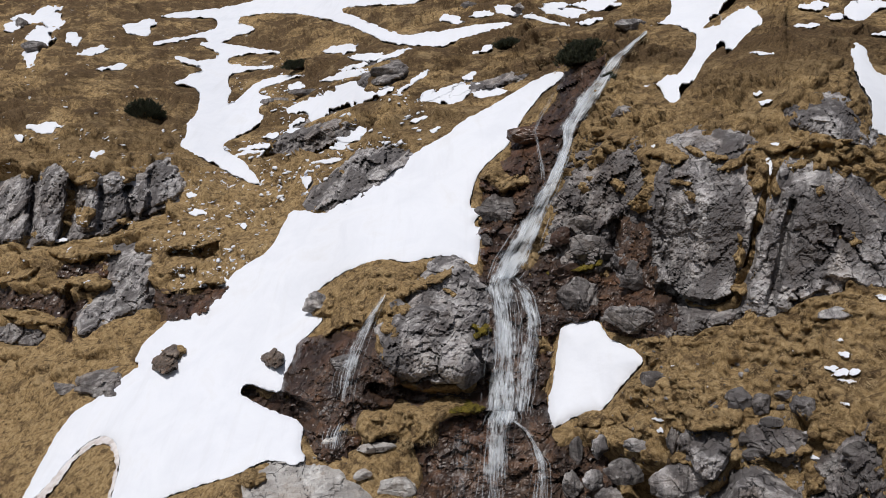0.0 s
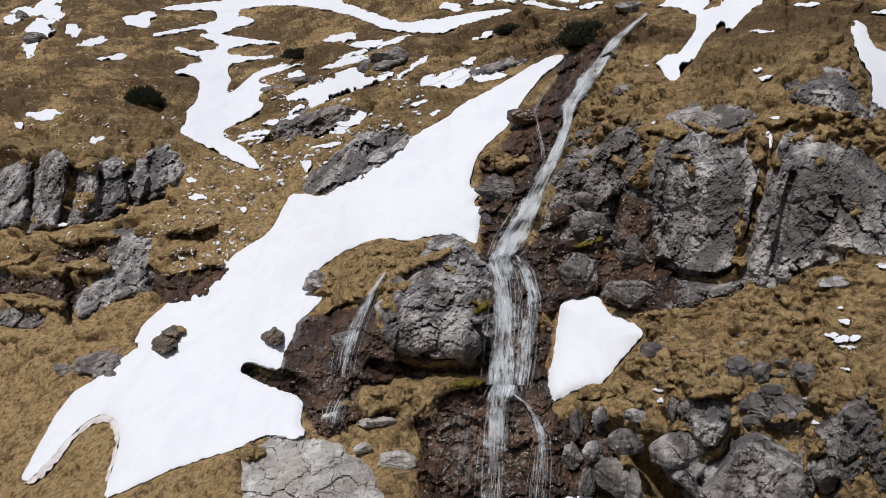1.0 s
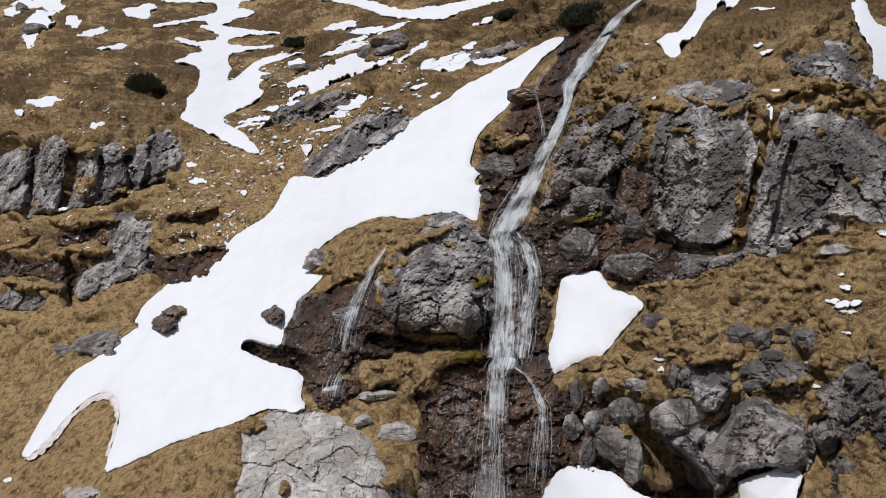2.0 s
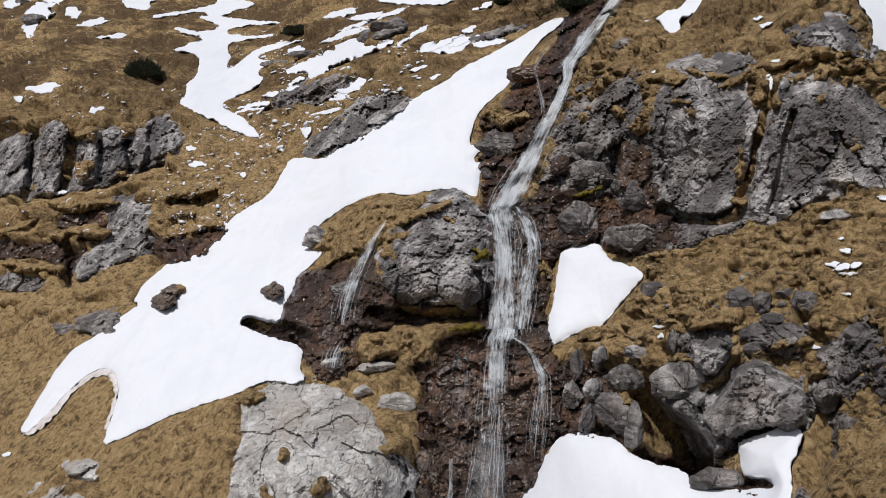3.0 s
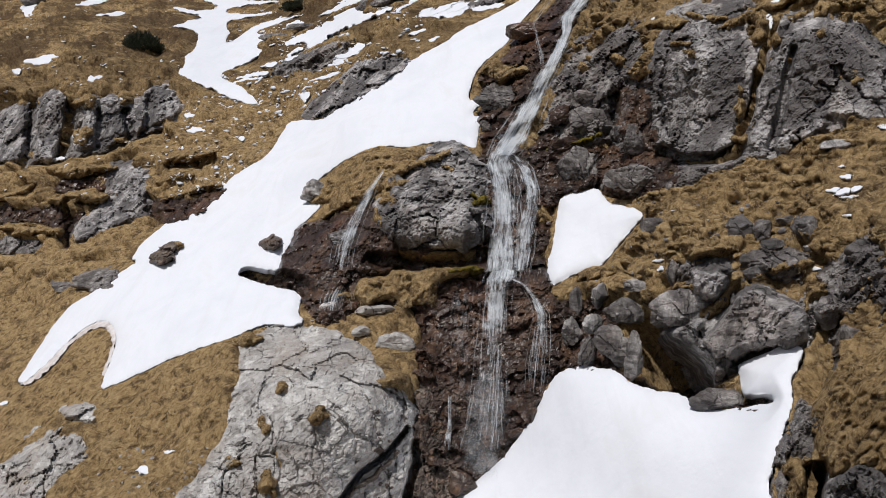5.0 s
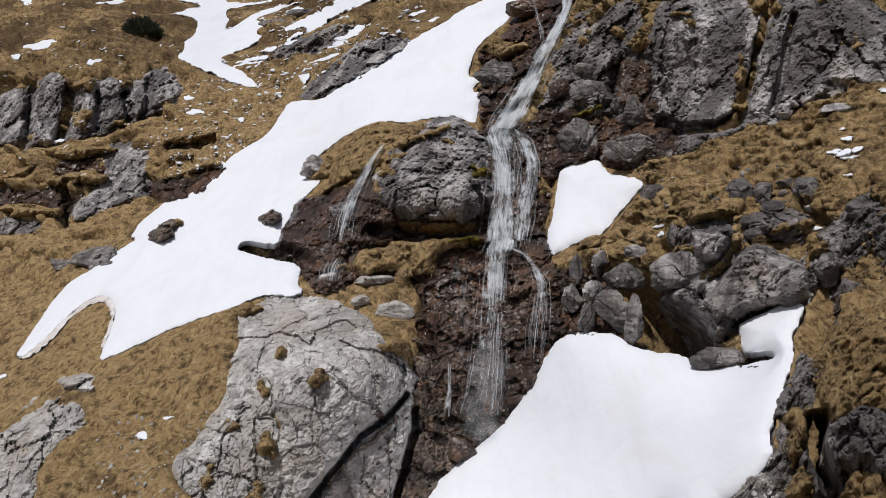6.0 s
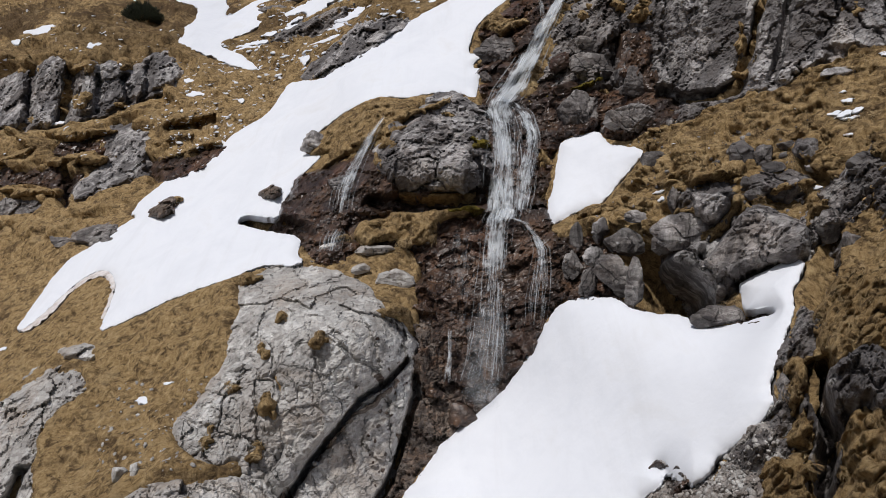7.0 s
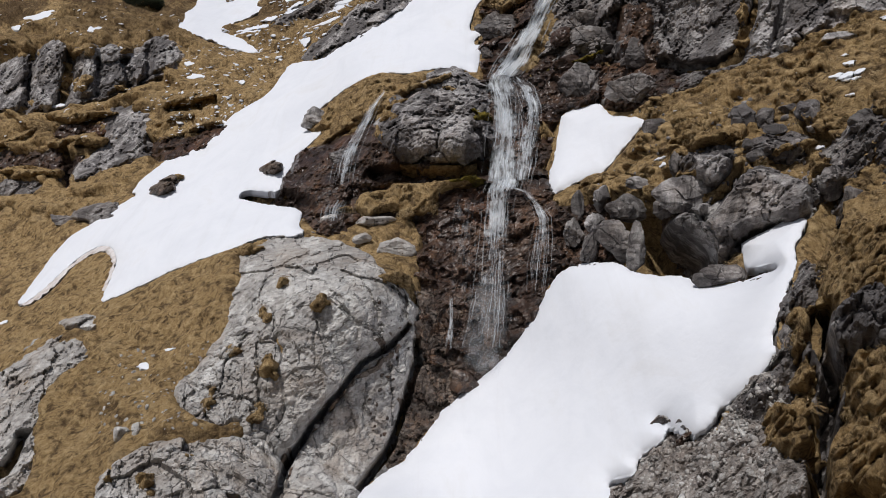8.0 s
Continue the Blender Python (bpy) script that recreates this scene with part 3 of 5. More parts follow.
SLAB_HEAD = [
    (-283, -184), (-233, -163), (-183, -163), (-141, -179), (-103, -194), (-89, -226), (-73, -256), (-46, -276), (-36, -299), (-59, -330),
    (-104, -368), (-142, -415), (-185, -473), (-220, -518), (-236, -493), (-220, -451), (-227, -404), (-219, -353), (-257, -339), (-288, -362),
    (-327, -396), (-338, -378), (-307, -330), (-295, -284), (-287, -247), (-275, -218),
]
SLAB_WEDGE = [
    (-38, -305), (-56, -331), (-73, -351), (-100, -371), (-119, -391), (-139, -420), (-166, -459), (-193, -502), (-217, -555), (-229, -622),
    (-144, -617), (-112, -572), (-81, -511), (-62, -453), (-48, -408), (-37, -365), (-33, -331),
]
SLAB_FOOT = [
    (-484, -621), (-460, -560), (-429, -522), (-375, -504), (-336, -499), (-274, -488), (-243, -494), (-228, -519), (-217, -545), (-237, -633),
    (-492, -646),
]
WEST_SLAB = [
    (-480, -315), (-496, -359), (-519, -375), (-531, -412), (-551, -450), (-560, -501), (-577, -594), (-647, -619), (-642, -354), (-588, -354),
    (-557, -330), (-526, -320),
]
WEST_CLIFF_A = [
    (-628, 135), (-605, 141), (-586, 148), (-559, 154), (-554, 127), (-559, 69), (-584, 65), (-629, 66),
]
WEST_CLIFF_B = [
    (-550, 139), (-540, 161), (-521, 169), (-504, 167), (-500, 146), (-508, 123), (-513, 104), (-516, 85), (-526, 66), (-553, 66), (-554, 97),
    (-548, 120),
]
WEST_BAND = [
    (-623, 17), (-554, 15), (-527, 11), (-512, 18), (-496, 5), (-477, 9), (-494, -18), (-500, -48), (-520, -46), (-527, -18), (-562, -15),
    (-623, -21),
]
TONGUE_BANK = [
    (-393, 13), (-370, 21), (-332, 13), (-278, 47), (-243, 67), (-251, 55), (-293, 13), (-340, -14), (-370, -21), (-389, -14),
]
MID_CLIFF = [
    (-193, 121), (-185, 146), (-155, 165), (-132, 188), (-93, 211), (-48, 214), (-42, 196), (-78, 169), (-124, 139), (-159, 121),
]
MID_LEDGE = [
    (-224, 202), (-171, 223), (-117, 240), (-98, 236), (-140, 213), (-186, 191), (-232, 184), (-240, 192),
]
MID_CROWN = [
    (-117, 273), (-106, 290), (-79, 302), (-52, 303), (-45, 292), (-64, 281), (-94, 274),
]
CREST_LEDGE = [
    (27, 279), (50, 289), (88, 300), (115, 301), (107, 291), (73, 278), (39, 272),
]
CAVE_BLOCK = [
    (290, -178), (322, -176), (391, -156), (399, -131), (429, -120), (460, -139), (495, -154), (503, -177), (498, -217), (438, -218), (408, -229),
    (400, -251), (362, -261), (347, -224), (315, -202), (291, -193),
]
CAVE_LIP = [
    (306, -108), (325, -83), (363, -90), (398, -99), (402, -126), (379, -141), (356, -157), (329, -136),
]
EAST_KNOB = [
    (515, -433), (526, -391), (556, -367), (601, -384), (641, -443), (642, -517), (602, -518), (550, -480), (527, -457),
]
CONE_BANK = [
    (397, -505), (431, -473), (449, -447), (451, -405), (465, -351), (478, -295), (491, -248), (510, -235), (525, -276), (503, -339), (488, -392),
    (481, -446), (466, -496), (428, -531),
]
RUBBLE_BANK = [
    (224, -603), (251, -590), (274, -548), (305, -533), (343, -546), (370, -525), (404, -493), (435, -465), (473, -471), (481, -522), (435, -544),
    (474, -611), (505, -669), (506, -752), (476, -804), (321, -765), (228, -702),
]
EAST_RIB = [
    (501, -119), (531, -84), (569, -49), (599, -68), (623, -149), (570, -142), (532, -173), (517, -207), (502, -173),
]
ISLAND_LARGE = [
    (-405, -65), (-390, -52), (-370, -42), (-354, -42), (-346, -48), (-357, -59), (-362, -75), (-382, -85), (-395, -79),
]
ISLAND_SMALL = [
    (-252, -49), (-240, -37), (-225, -34), (-211, -42), (-213, -55), (-232, -63), (-246, -60),
]
WEST_FOOT = [
    (-508, -91), (-477, -85), (-439, -79), (-435, -99), (-458, -116), (-485, -113),
]
MOUND_FACE = [
    (-92, 2), (-71, 21), (-51, 43), (-26, 78), (6, 87), (40, 76), (69, 50), (72, -9), (67, -57), (13, -64), (-63, -66), (-85, -51), (-95, -18),
]
WET_GULLY = [
    (-38, -274), (4, -241), (27, -291), (39, -374), (23, -413), (-4, -439), (-31, -480), (-66, -528), (-105, -561), (-73, -475), (-48, -408), (-36,
    -340),
]
CAVE_FLOOR = [
    (160, -128), (190, -115), (225, -129), (268, -138), (295, -118), (353, -139), (334, -178), (283, -178), (264, -193), (262, -251), (230, -238),
    (168, -230), (156, -178),
]
EAST_CREVICE = [
    (507, -382), (520, -393), (523, -446), (550, -480), (542, -505), (533, -525), (550, -542), (539, -567), (532, -609), (521, -642), (525, -755),
    (502, -745), (499, -632), (511, -595), (508, -544), (521, -510), (512, -478), (502, -436),
]
SLAB_GAP = [
    (-53, -304), (-30, -303), (-65, -356), (-104, -389), (-131, -423), (-174, -483), (-205, -544), (-217, -626), (-244, -630), (-232, -547),
    (-197, -470), (-150, -411), (-119, -368), (-73, -334),
]
CAVE_BACK = [
    (264, -186), (291, -172), (326, -193), (370, -224), (377, -251), (362, -274), (307, -271), (265, -254),
]
MELT_HOLLOW = [
    (205, -568), (259, -534), (285, -489), (320, -506), (347, -534), (320, -553), (282, -575), (263, -635), (212, -641),
]
MELT_SLOT = [
    (395, -279), (403, -249), (426, -261), (463, -270), (464, -294), (434, -306), (403, -300),
]
NICHE = [
    (-528, -287), (-489, -271), (-458, -283), (-462, -302), (-489, -306),
]
WEST_CLIFF_C = [
    (-501, 88), (-491, 110), (-485, 135), (-492, 151), (-471, 157), (-456, 152), (-444, 165), (-425, 157), (-412, 146), (-397, 173), (-368, 179),
    (-354, 165), (-349, 141), (-361, 127), (-376, 123), (-398, 110), (-412, 99), (-426, 104), (-446, 86), (-468, 88), (-484, 80),
]
BAND_SLAB = [
    (-499, -44), (-495, -19), (-473, 4), (-454, 27), (-464, 44), (-442, 78), (-411, 79), (-398, 59), (-396, 24), (-388, 4), (-416, -10), (-455, -27),
    (-484, -46),
]
BAND_LOW = [
    (-624, -38), (-570, -32), (-538, -34), (-543, -56), (-570, -59), (-624, -56),
]
BAND_TOP = [
    (-542, 31), (-523, 48), (-484, 45), (-450, 49), (-459, 28), (-492, 25), (-523, 25),
]
BROW_BAND = [
    (415, -85), (433, -77), (456, -85), (475, -79), (492, -85), (494, -104), (468, -113), (437, -108), (420, -100),
]
CLIFF_FOOT = [
    (213, 18), (232, 27), (251, 10), (297, 16), (339, 23), (366, 37), (397, 43), (389, 56), (351, 52), (305, 48), (281, 63), (259, 48), (224, 48),
]
UPPER_SNOW_C = [
    (-259, 163), (-242, 145), (-263, 148), (-286, 157), (-305, 167), (-331, 178), (-353, 187), (-356, 194), (-346, 201), (-345, 216), (-332, 225),
    (-327, 238), (-329, 249), (-342, 254), (-366, 256), (-357, 260), (-334, 267), (-319, 271), (-349, 277), (-364, 284), (-354, 285), (-334, 279),
    (-303, 281), (-298, 286), (-313, 291),
]
STREAK_A = [
    (-216, 232), (-186, 246), (-155, 264), (-136, 271), (-121, 279), (-101, 276), (-108, 267), (-88, 273), (-62, 280), (-72, 270), (-102, 257),
    (-123, 250), (-140, 242), (-163, 230), (-186, 219), (-211, 212), (-197, 224), (-180, 232), (-201, 230),
]
STREAK_B = [
    (-140, 286), (-110, 299), (-71, 310), (-78, 305), (-110, 294), (-132, 285),
]
STREAK_C = [
    (-64, 269), (-49, 283), (-30, 295), (-17, 298), (-26, 288), (-45, 279), (-59, 267),
]
STREAK_D = [
    (-32, 273), (-7, 278), (12, 273), (18, 283), (37, 282), (41, 274), (15, 260), (-11, 260), (-26, 264),
]
STREAK_E = [
    (39, 273), (65, 279), (97, 281), (73, 272), (44, 268),
]
STREAK_F = [
    (-147, 204), (-125, 216), (-95, 237), (-85, 241), (-102, 224), (-121, 211), (-140, 202),
]
LEDGES_MOUND = [
    (-71, 5, 16.9, 15.3), (-85, -24, 9.2, 18.4), (-6, 65, 24.5, 10.0), (-51, 26, 24.5, 7.7), (48, 23, 10.7, 10.7), (49, 2, 19.2, 7.7),
    (-109, 15, 15.3, 9.2), (13, 48, 13.8, 6.1), (-364, -51, 18.4, 8.4),
]
WET_FACE = [
    (227, 155), (250, 166), (281, 149), (286, 113), (292, 75), (281, 58), (247, 81), (225, 96),
]
FALL_DRIP = [
    (11, -265, 3.8), (11, -302, 3.8), (7, -341, 6.1),
]
CUSHION = [
    (-124, -118), (-110, -99), (-79, -95), (-48, -87), (-16, -89), (13, -82), (53, -86), (49, -102), (13, -106), (-8, -117), (-16, -140),
    (-47, -144), (-71, -134), (-94, -141), (-117, -137),
]
WEST_CLIFF_BACK = [
    (-628, 138), (-559, 151), (-498, 159), (-414, 163), (-354, 163), (-350, 129), (-399, 103), (-453, 83), (-522, 68), (-629, 66),
]
SLAB_MID = [
    (-346, -396), (-303, -332), (-265, -333), (-219, -353), (-216, -436), (-228, -496), (-266, -497), (-282, -469), (-313, -492), (-343, -478),
    (-374, -434), (-362, -401),
]
RIB_A = [
    (472, -365), (503, -380), (502, -436), (512, -487), (504, -524), (474, -521), (458, -503), (485, -476), (473, -424),
]
RIB_B = [
    (428, -531), (474, -524), (508, -546), (513, -596), (501, -633), (474, -624), (436, -596),
]
RIB_C = [
    (550, -478), (642, -498), (645, -820), (531, -773), (534, -648), (545, -610), (552, -553),
]
RIB_D = [
    (517, -261), (563, -265), (639, -283), (641, -443), (549, -402), (526, -371), (503, -339), (495, -303),
]
BLOCKS_FALL = [
    (193, 139, 27.6, 16.9), (198, 110, 32.2, 15.3), (159, 120, 18.4, 13.8), (94, 116, 21.5, 12.3), (61, 106, 8.4, 7.7), (258, 82, 19.9, 23.0),
    (174, 82, 23.0, 10.7),
]
FALL_UPPER = [
    (274, 371, 3.8), (254, 357, 6.9), (234, 342, 10.0), (216, 318, 13.0), (200, 298, 15.3), (186, 277, 16.9), (170, 255, 15.3), (168, 235, 10.0),
    (158, 211, 10.7), (145, 185, 15.3), (129, 154, 19.2), (114, 122, 22.2), (96, 88, 26.8), (81, 65, 21.5),
]
FALL_VEIL = [
    (82, 75, 21.5), (76, 56, 26.1), (81, 33, 24.5), (84, 6, 21.5), (83, -32, 26.1), (80, -63, 27.6), (78, -97, 30.7),
]
FALL_VEIL_EAST = [
    (94, 71, 12.3), (113, 48, 15.3), (122, 17, 15.3), (119, -9, 18.4), (113, -36, 19.9), (110, -71, 18.4), (106, -97, 16.9),
]
FALL_SPRAY = [
    (93, 59, 19.9), (98, 33, 29.1), (100, -8, 30.7), (97, -50, 30.7), (94, -102, 29.1),
]
FALL_SPLASH = [
    (84, -90, 19.9), (82, -100, 26.1), (77, -112, 26.1),
]
FALL_LOWER = [
    (75, -101, 29.1), (73, -124, 23.8), (71, -163, 23.8), (69, -209, 25.3), (66, -256, 29.1), (61, -302, 33.7), (56, -341, 38.3),
]
FALL_SIDE = [
    (94, -104, 5.4), (113, -115, 5.4), (127, -136, 6.9), (135, -155, 10.7), (133, -186, 14.6), (129, -225, 16.9), (126, -263, 15.3),
]
FALL_MIST = [
    (69, -216, 19.9), (64, -250, 27.6), (61, -291, 33.7), (57, -333, 35.3), (53, -366, 30.7), (52, -392, 23),
]
FALL_WEST_VEIL = [
    (37, -110, 26.1), (33, -124, 36.8), (30, -163, 39.9), (27, -209, 39.9), (23, -256, 36.8), (17, -302, 33.7),
]
RILL = [
    (-78, 48, 3.1), (-85, 37, 4.6), (-94, 23, 7.7), (-108, -2, 11.5), (-121, -28, 14.6), (-133, -59, 16.1), (-139, -90, 16.9),
]
RILL_FOOT = [
    (-140, -115, 15.3), (-147, -128, 16.1), (-150, -147, 15.3),
]
SEEP = [
    (153, 290, 2.3), (134, 265, 2.3), (123, 246, 2.3), (134, 206, 2.3), (136, 190, 3.1),
]
SPECKS_WEST = [
    (-407, 316, 27.6, 7.7), (-497, 304, 13.8, 5.4), (-471, 291, 24.5, 3.8), (-539, 305, 23, 10.7), (-527, 324, 23, 7.7), (-554, 286, 9.2, 13.8),
    (-542, 327, 30.7, 6.9), (-576, 314, 19.2, 4.6), (-538, 210, 27.6, 6.1), (-469, 182, 10, 5.4), (-572, 195, 6.9, 3.8), (-561, 323, 16.9, 6.1),
    (-444, 274, 19.9, 3.8), (-524, 73, 13.8, 3.1), (-332, 112, 12.3, 5.4), (-340, 132, 7.7, 3.8), (-271, 100, 6.1, 3.1),
]
SPECKS_MID = [
    (-201, 257, 16.9, 3.8), (-132, 281, 38.3, 3.8), (-102, 305, 30.7, 3.8), (-22, 268, 10.7, 4.6), (-3, 272, 30.7, 3.8),
    (27, 276, 23, 3.1), (35, 291, 10.7, 3.8), (-34, 241, 12.3, 3.8), (-125, 213, 21.5, 3.8), (-140, 200, 10.7, 3.1),
    (-156, 183, 19.9, 3.8), (-183, 157, 6.1, 9.2), (-255, 188, 21.5, 3.8), (-263, 181, 18.4, 3.1), (-232, 202, 13.8, 3.1),
    (-201, 210, 15.3, 3.1), (-140, 306, 30.7, 3.8), (-11, 231, 7.7, 3.1), (56, 321, 12.3, 4.6),
]
SPECKS_CREST = [
    (134, 363, 30.7, 3.8), (164, 376, 38.3, 4.6), (88, 366, 23, 5.4), (50, 359, 19.9, 3.8), (209, 391, 38.3, 6.9), (12, 351, 19.9, 4.6), (194, 370,
    15.3, 3.1), (-64, 312, 23, 3.1), (153, 381, 23, 3.8), (498, 415, 23, 4.6), (566, 414, 30.7, 10.7), (528, 405, 15.3, 3.1), (590, 388, 15.3, 3.8),
    (491, 395, 16.9, 3.1), (430, 363, 15.3, 2.3), (566, 420, 18.4, 6.1),
]
SPECKS_EAST = [
    (283, 243, 9.2, 6.1), (447, 266, 10.7, 3.1), (442, 239, 3.1, 8.4), (435, 314, 9.2, 3.1), (424, 321, 6.1, 2.3), (544, 3, 16.9, 3.8), (529, 6, 10.7,
    3.1), (561, 7, 6.9, 4.6), (548, 24, 10.7, 3.1), (540, 39, 6.1, 2.3), (552, -5, 12.3, 2.3), (294, -85, 6.9, 3.1), (297, -97, 3.8, 3.8), (508, -104,
    6.1, 3.1), (549, -31, 7.7, 2.3), (595, 94, 7.7, 3.1), (-410, -372, 10, 6.1), (-373, -346, 7.7, 2.3), (-598, -270, 6.1, 3.1),
]
BOULDERS_FALL = [
    (120, 235, 35.3, 12.3), (76, 147, 33.7, 19.2), (59, 109, 9.2, 7.7), (245, 280, 19.9, 9.2), (186, 48, 29.1, 30.7), (266, 28, 38.3, 19.9), (294,
    -38, 29.1, 13),
]
BOULDERS_MOUND = [
    (-25, 15, 42.9, 26.1), (-48, -34, 35.3, 26.1), (27, -41, 36.8, 23), (-167, 20, 21.5, 15.3), (-109, 10, 10.7, 9.2), (-63, 31, 15.3, 10.7), (40, -9, 19.9, 13.8), (-132, -48, 23, 13.8),
]
CRAGS = [
    (35, 366, 13.8, 7.7), (107, 371, 21.5, 7.7), (251, 371, 19.9, 9.2), (-550, 290, 19.9, 10.7), (-565, 317, 10.7, 7.7), (-224, 239, 23, 6.9), (-186,
    253, 23, 6.1), (-72, 291, 26.1, 10),
]
BOULDERS_CAVE = [
    (183, -136, 8.4, 21.5), (212, -130, 13.8, 18.4), (208, -169, 15.3, 13.8), (243, -156, 27.6, 21.5), (233, -203, 23.0, 27.6),
    (261, -220, 15.3, 32.2), (326, -154, 35.3, 23.0), (376, -284, 30.7, 18.4), (268, -121, 19.9, 10.7), (295, -166, 16.9, 15.3),
    (175, -178, 15.3, 18.4), (199, -209, 16.9, 23.0), (243, 33, 23.0, 15.3),
]
BOULDERS_BROW = [
    (405, -48, 19.9, 16.1), (434, -50, 15.3, 15.3), (490, -43, 15.3, 18.4), (468, -35, 13.8, 9.2), (450, -67, 19.9, 7.7), (314, -105, 11.5, 19.9), (500, -76, 10.7, 6.9), (412, -88, 9.2, 7.7), (425, -106, 18.4, 8.4), (526, -162, 18.4, 23.0), (554, -198, 15.3, 10.7), (568, -84, 18.4, 19.9), (534, 68, 30.7, 10.7),
]
BOULDERS_FOOT = [
    (-64, -190, 29.1, 15.3), (-94, -147, 26.1, 7.7), (-110, -178, 15.3, 7.7), (-152, -140, 15.3, 6.1), (-517, -106, 15.3, 10.7), (-479, -102, 19.9,
    9.2), (-559, -83, 7.7, 7.7), (-440, -499, 9.2, 15.3), (-421, -495, 6.1, 12.3), (-374, -480, 6.9, 5.4), (27, -391, 19.9, 16.9), (12, -292, 12.3,
    12.3), (-11, -360, 12.3, 7.7),
]
LEDGES_WEST = [
    (-489, 20, 39.9, 13.0), (-562, -25, 47.5, 8.4), (-577, 27, 34.5, 9.2), (-362, 47, 36.8, 12.3), (-335, 27, 36.8, 9.2), (-492, 59, 53.6, 10.7), (-346, 74, 46.0, 10.7), (-419, 93, 23.0, 7.7), (-483, 151, 16.9, 12.3), (-483, 104, 16.9, 13.8), (-428, 154, 12.3, 9.2),
]
LEDGES_FALL = [
    (33, -92, 24.5, 10.7), (48, 6, 16.9, 13.8), (186, 85, 38.3, 6.1), (-44, 53, 32.2, 10.7), (-140,
    -128, 15.3, 6.1), (90, 181, 27.6, 13.8), (74, 188, 30.7, 12.3), (-71, 6, 13.8, 16.9), (-64, -248, 23, 15.3),
]
LEDGES_SLAB = [
    (-235, -391, 15.3, 33.7), (-285, -364, 16.9, 10.7), (-262, -471, 21.5, 12.3), (-318, -439, 13.8, 21.5), (-166, -300, 12.3, 16.9),
    (-218, -261, 9.2, 10.7), (-264, -187, 19.9, 10.7), (-410, -586, 12.3, 16.9), (-464, -581, 9.2, 7.7), (-352, -547, 12.3, 7.7),
    (-242, -315, 9.2, 15.3),
]
LEDGES_CLIFF = [
    (303, 243, 30.7, 10.7), (349, 249, 34.5, 9.2), (387, 238, 26.8, 10.7), (429, 227, 15.3, 19.2), (265, 174, 18.4, 13.8), (402, 121, 10.7, 39.9),
    (513, 221, 16.9, 9.2), (514, 167, 7.7, 7.7), (223, 249, 29.1, 11.5), (272, 236, 15.3, 11.5), (546, 263, 30.7, 9.2), (238, 196, 12.3, 6.1),
    (455, 265, 23.0, 10.7), (404, 83, 15.3, 12.3), (448, 219, 10.7, 15.3), (330, 213, 18.4, 5.4),
]
LEDGES_CAVE = [
    (337, -124, 33.7, 9.2), (352, -71, 46, 15.3), (295, -131, 16.9, 12.3), (387, -202, 30.7, 10.7), (470, -101, 38.3, 7.7), (501, -145, 18.4, 23),
    (211, -101, 38.3, 12.3), (264, -95, 23, 16.9), (545, -341, 15.3, 38.3), (484, -429, 13.8, 30.7), (466, -556, 35.3, 27.6), (573, -523, 30.7, 19.9),
]
CLEFTS_A = [
    ([(-34, -331), (-36, -365), (-52, -427), (-72, -492), (-112, -562)], 0.16, 1.0),
    ([(-46, -312), (-73, -351), (-111, -378), (-143, -421), (-185, -477), (-221, -546), (-235, -618)], 0.11, 0.8),
    ([(449, 235), (435, 201), (426, 159), (415, 117), (402, 89)], 0.17, 0.8),
    ([(471, 197), (468, 159), (457, 113), (446, 68)], 0.2, 0.5),
    ([(233, 147), (231, 113), (229, 82)], 0.3, 0.7),
    ([(525, -190), (514, -237), (506, -277)], 0.4, 1),
    ([(512, -389), (511, -440), (533, -501), (520, -558), (522, -605), (511, -648), (512, -744)], 0.22, 1.5),
]
CLEFTS_B = [
    ([(-575, -477), (-589, -516), (-607, -545)], 0.25, 0.9),
    ([(-550, 157), (-558, 112), (-564, 68)], 0.35, 0.9),
    ([(-461, 148), (-460, 120), (-465, 93)], 0.35, 0.9),
    ([(-393, 160), (-395, 131), (-403, 108)], 0.35, 0.8),
    ([(-500, 146), (-505, 112), (-518, 74)], 0.5, 1.3),
    ([(-428, 138), (-421, 112), (-424, 93)], 0.4, 1),
    ([(-509, 13), (-504, -18), (-510, -44)], 0.4, 0.9),
    ([(-394, 21), (-391, 5), (-389, -14)], 0.4, 0.8),
]
CLEFTS_C = [
    ([(268, -178), (280, -217), (315, -244), (342, -269)], 0.95, 2.6),
    ([(241, -155), (260, -186), (276, -217)], 0.4, 1),
    ([(302, -116), (291, -147), (268, -178)], 0.35, 1),
    ([(403, -123), (384, -154), (361, -185)], 0.25, 0.6),
    ([(-271, -90), (-240, -94), (-210, -105), (-187, -117)], 0.5, 1.2),
    ([(-94, -78), (-33, -82), (13, -80), (60, -70)], 0.4, 1.1),
    ([(48, -21), (56, -40), (61, -63)], 0.3, 0.6),
    ([(297, 67), (320, 54), (373, 56), (396, 64)], 0.3, 0.8),
]
CLEFTS_D = [
    ([(485, -58), (501, -76), (518, -93)], 0.25, 0.5),
    ([(-240, 188), (-186, 195), (-140, 214), (-102, 236)], 0.5, 1),
    ([(-368, 60), (-334, 62), (-301, 73)], 0.4, 0.9),
]
CLEFTS = CLEFTS_A + CLEFTS_B + CLEFTS_C + CLEFTS_D
PINES = [
    (-189, 285, 30.7, 8.4), (92, 332, 25.3, 8.4), (191, 345, 39.9, 26.1), (-403, 236, 30.7, 19.9), (225, 315, 13.8, 11.5),
]

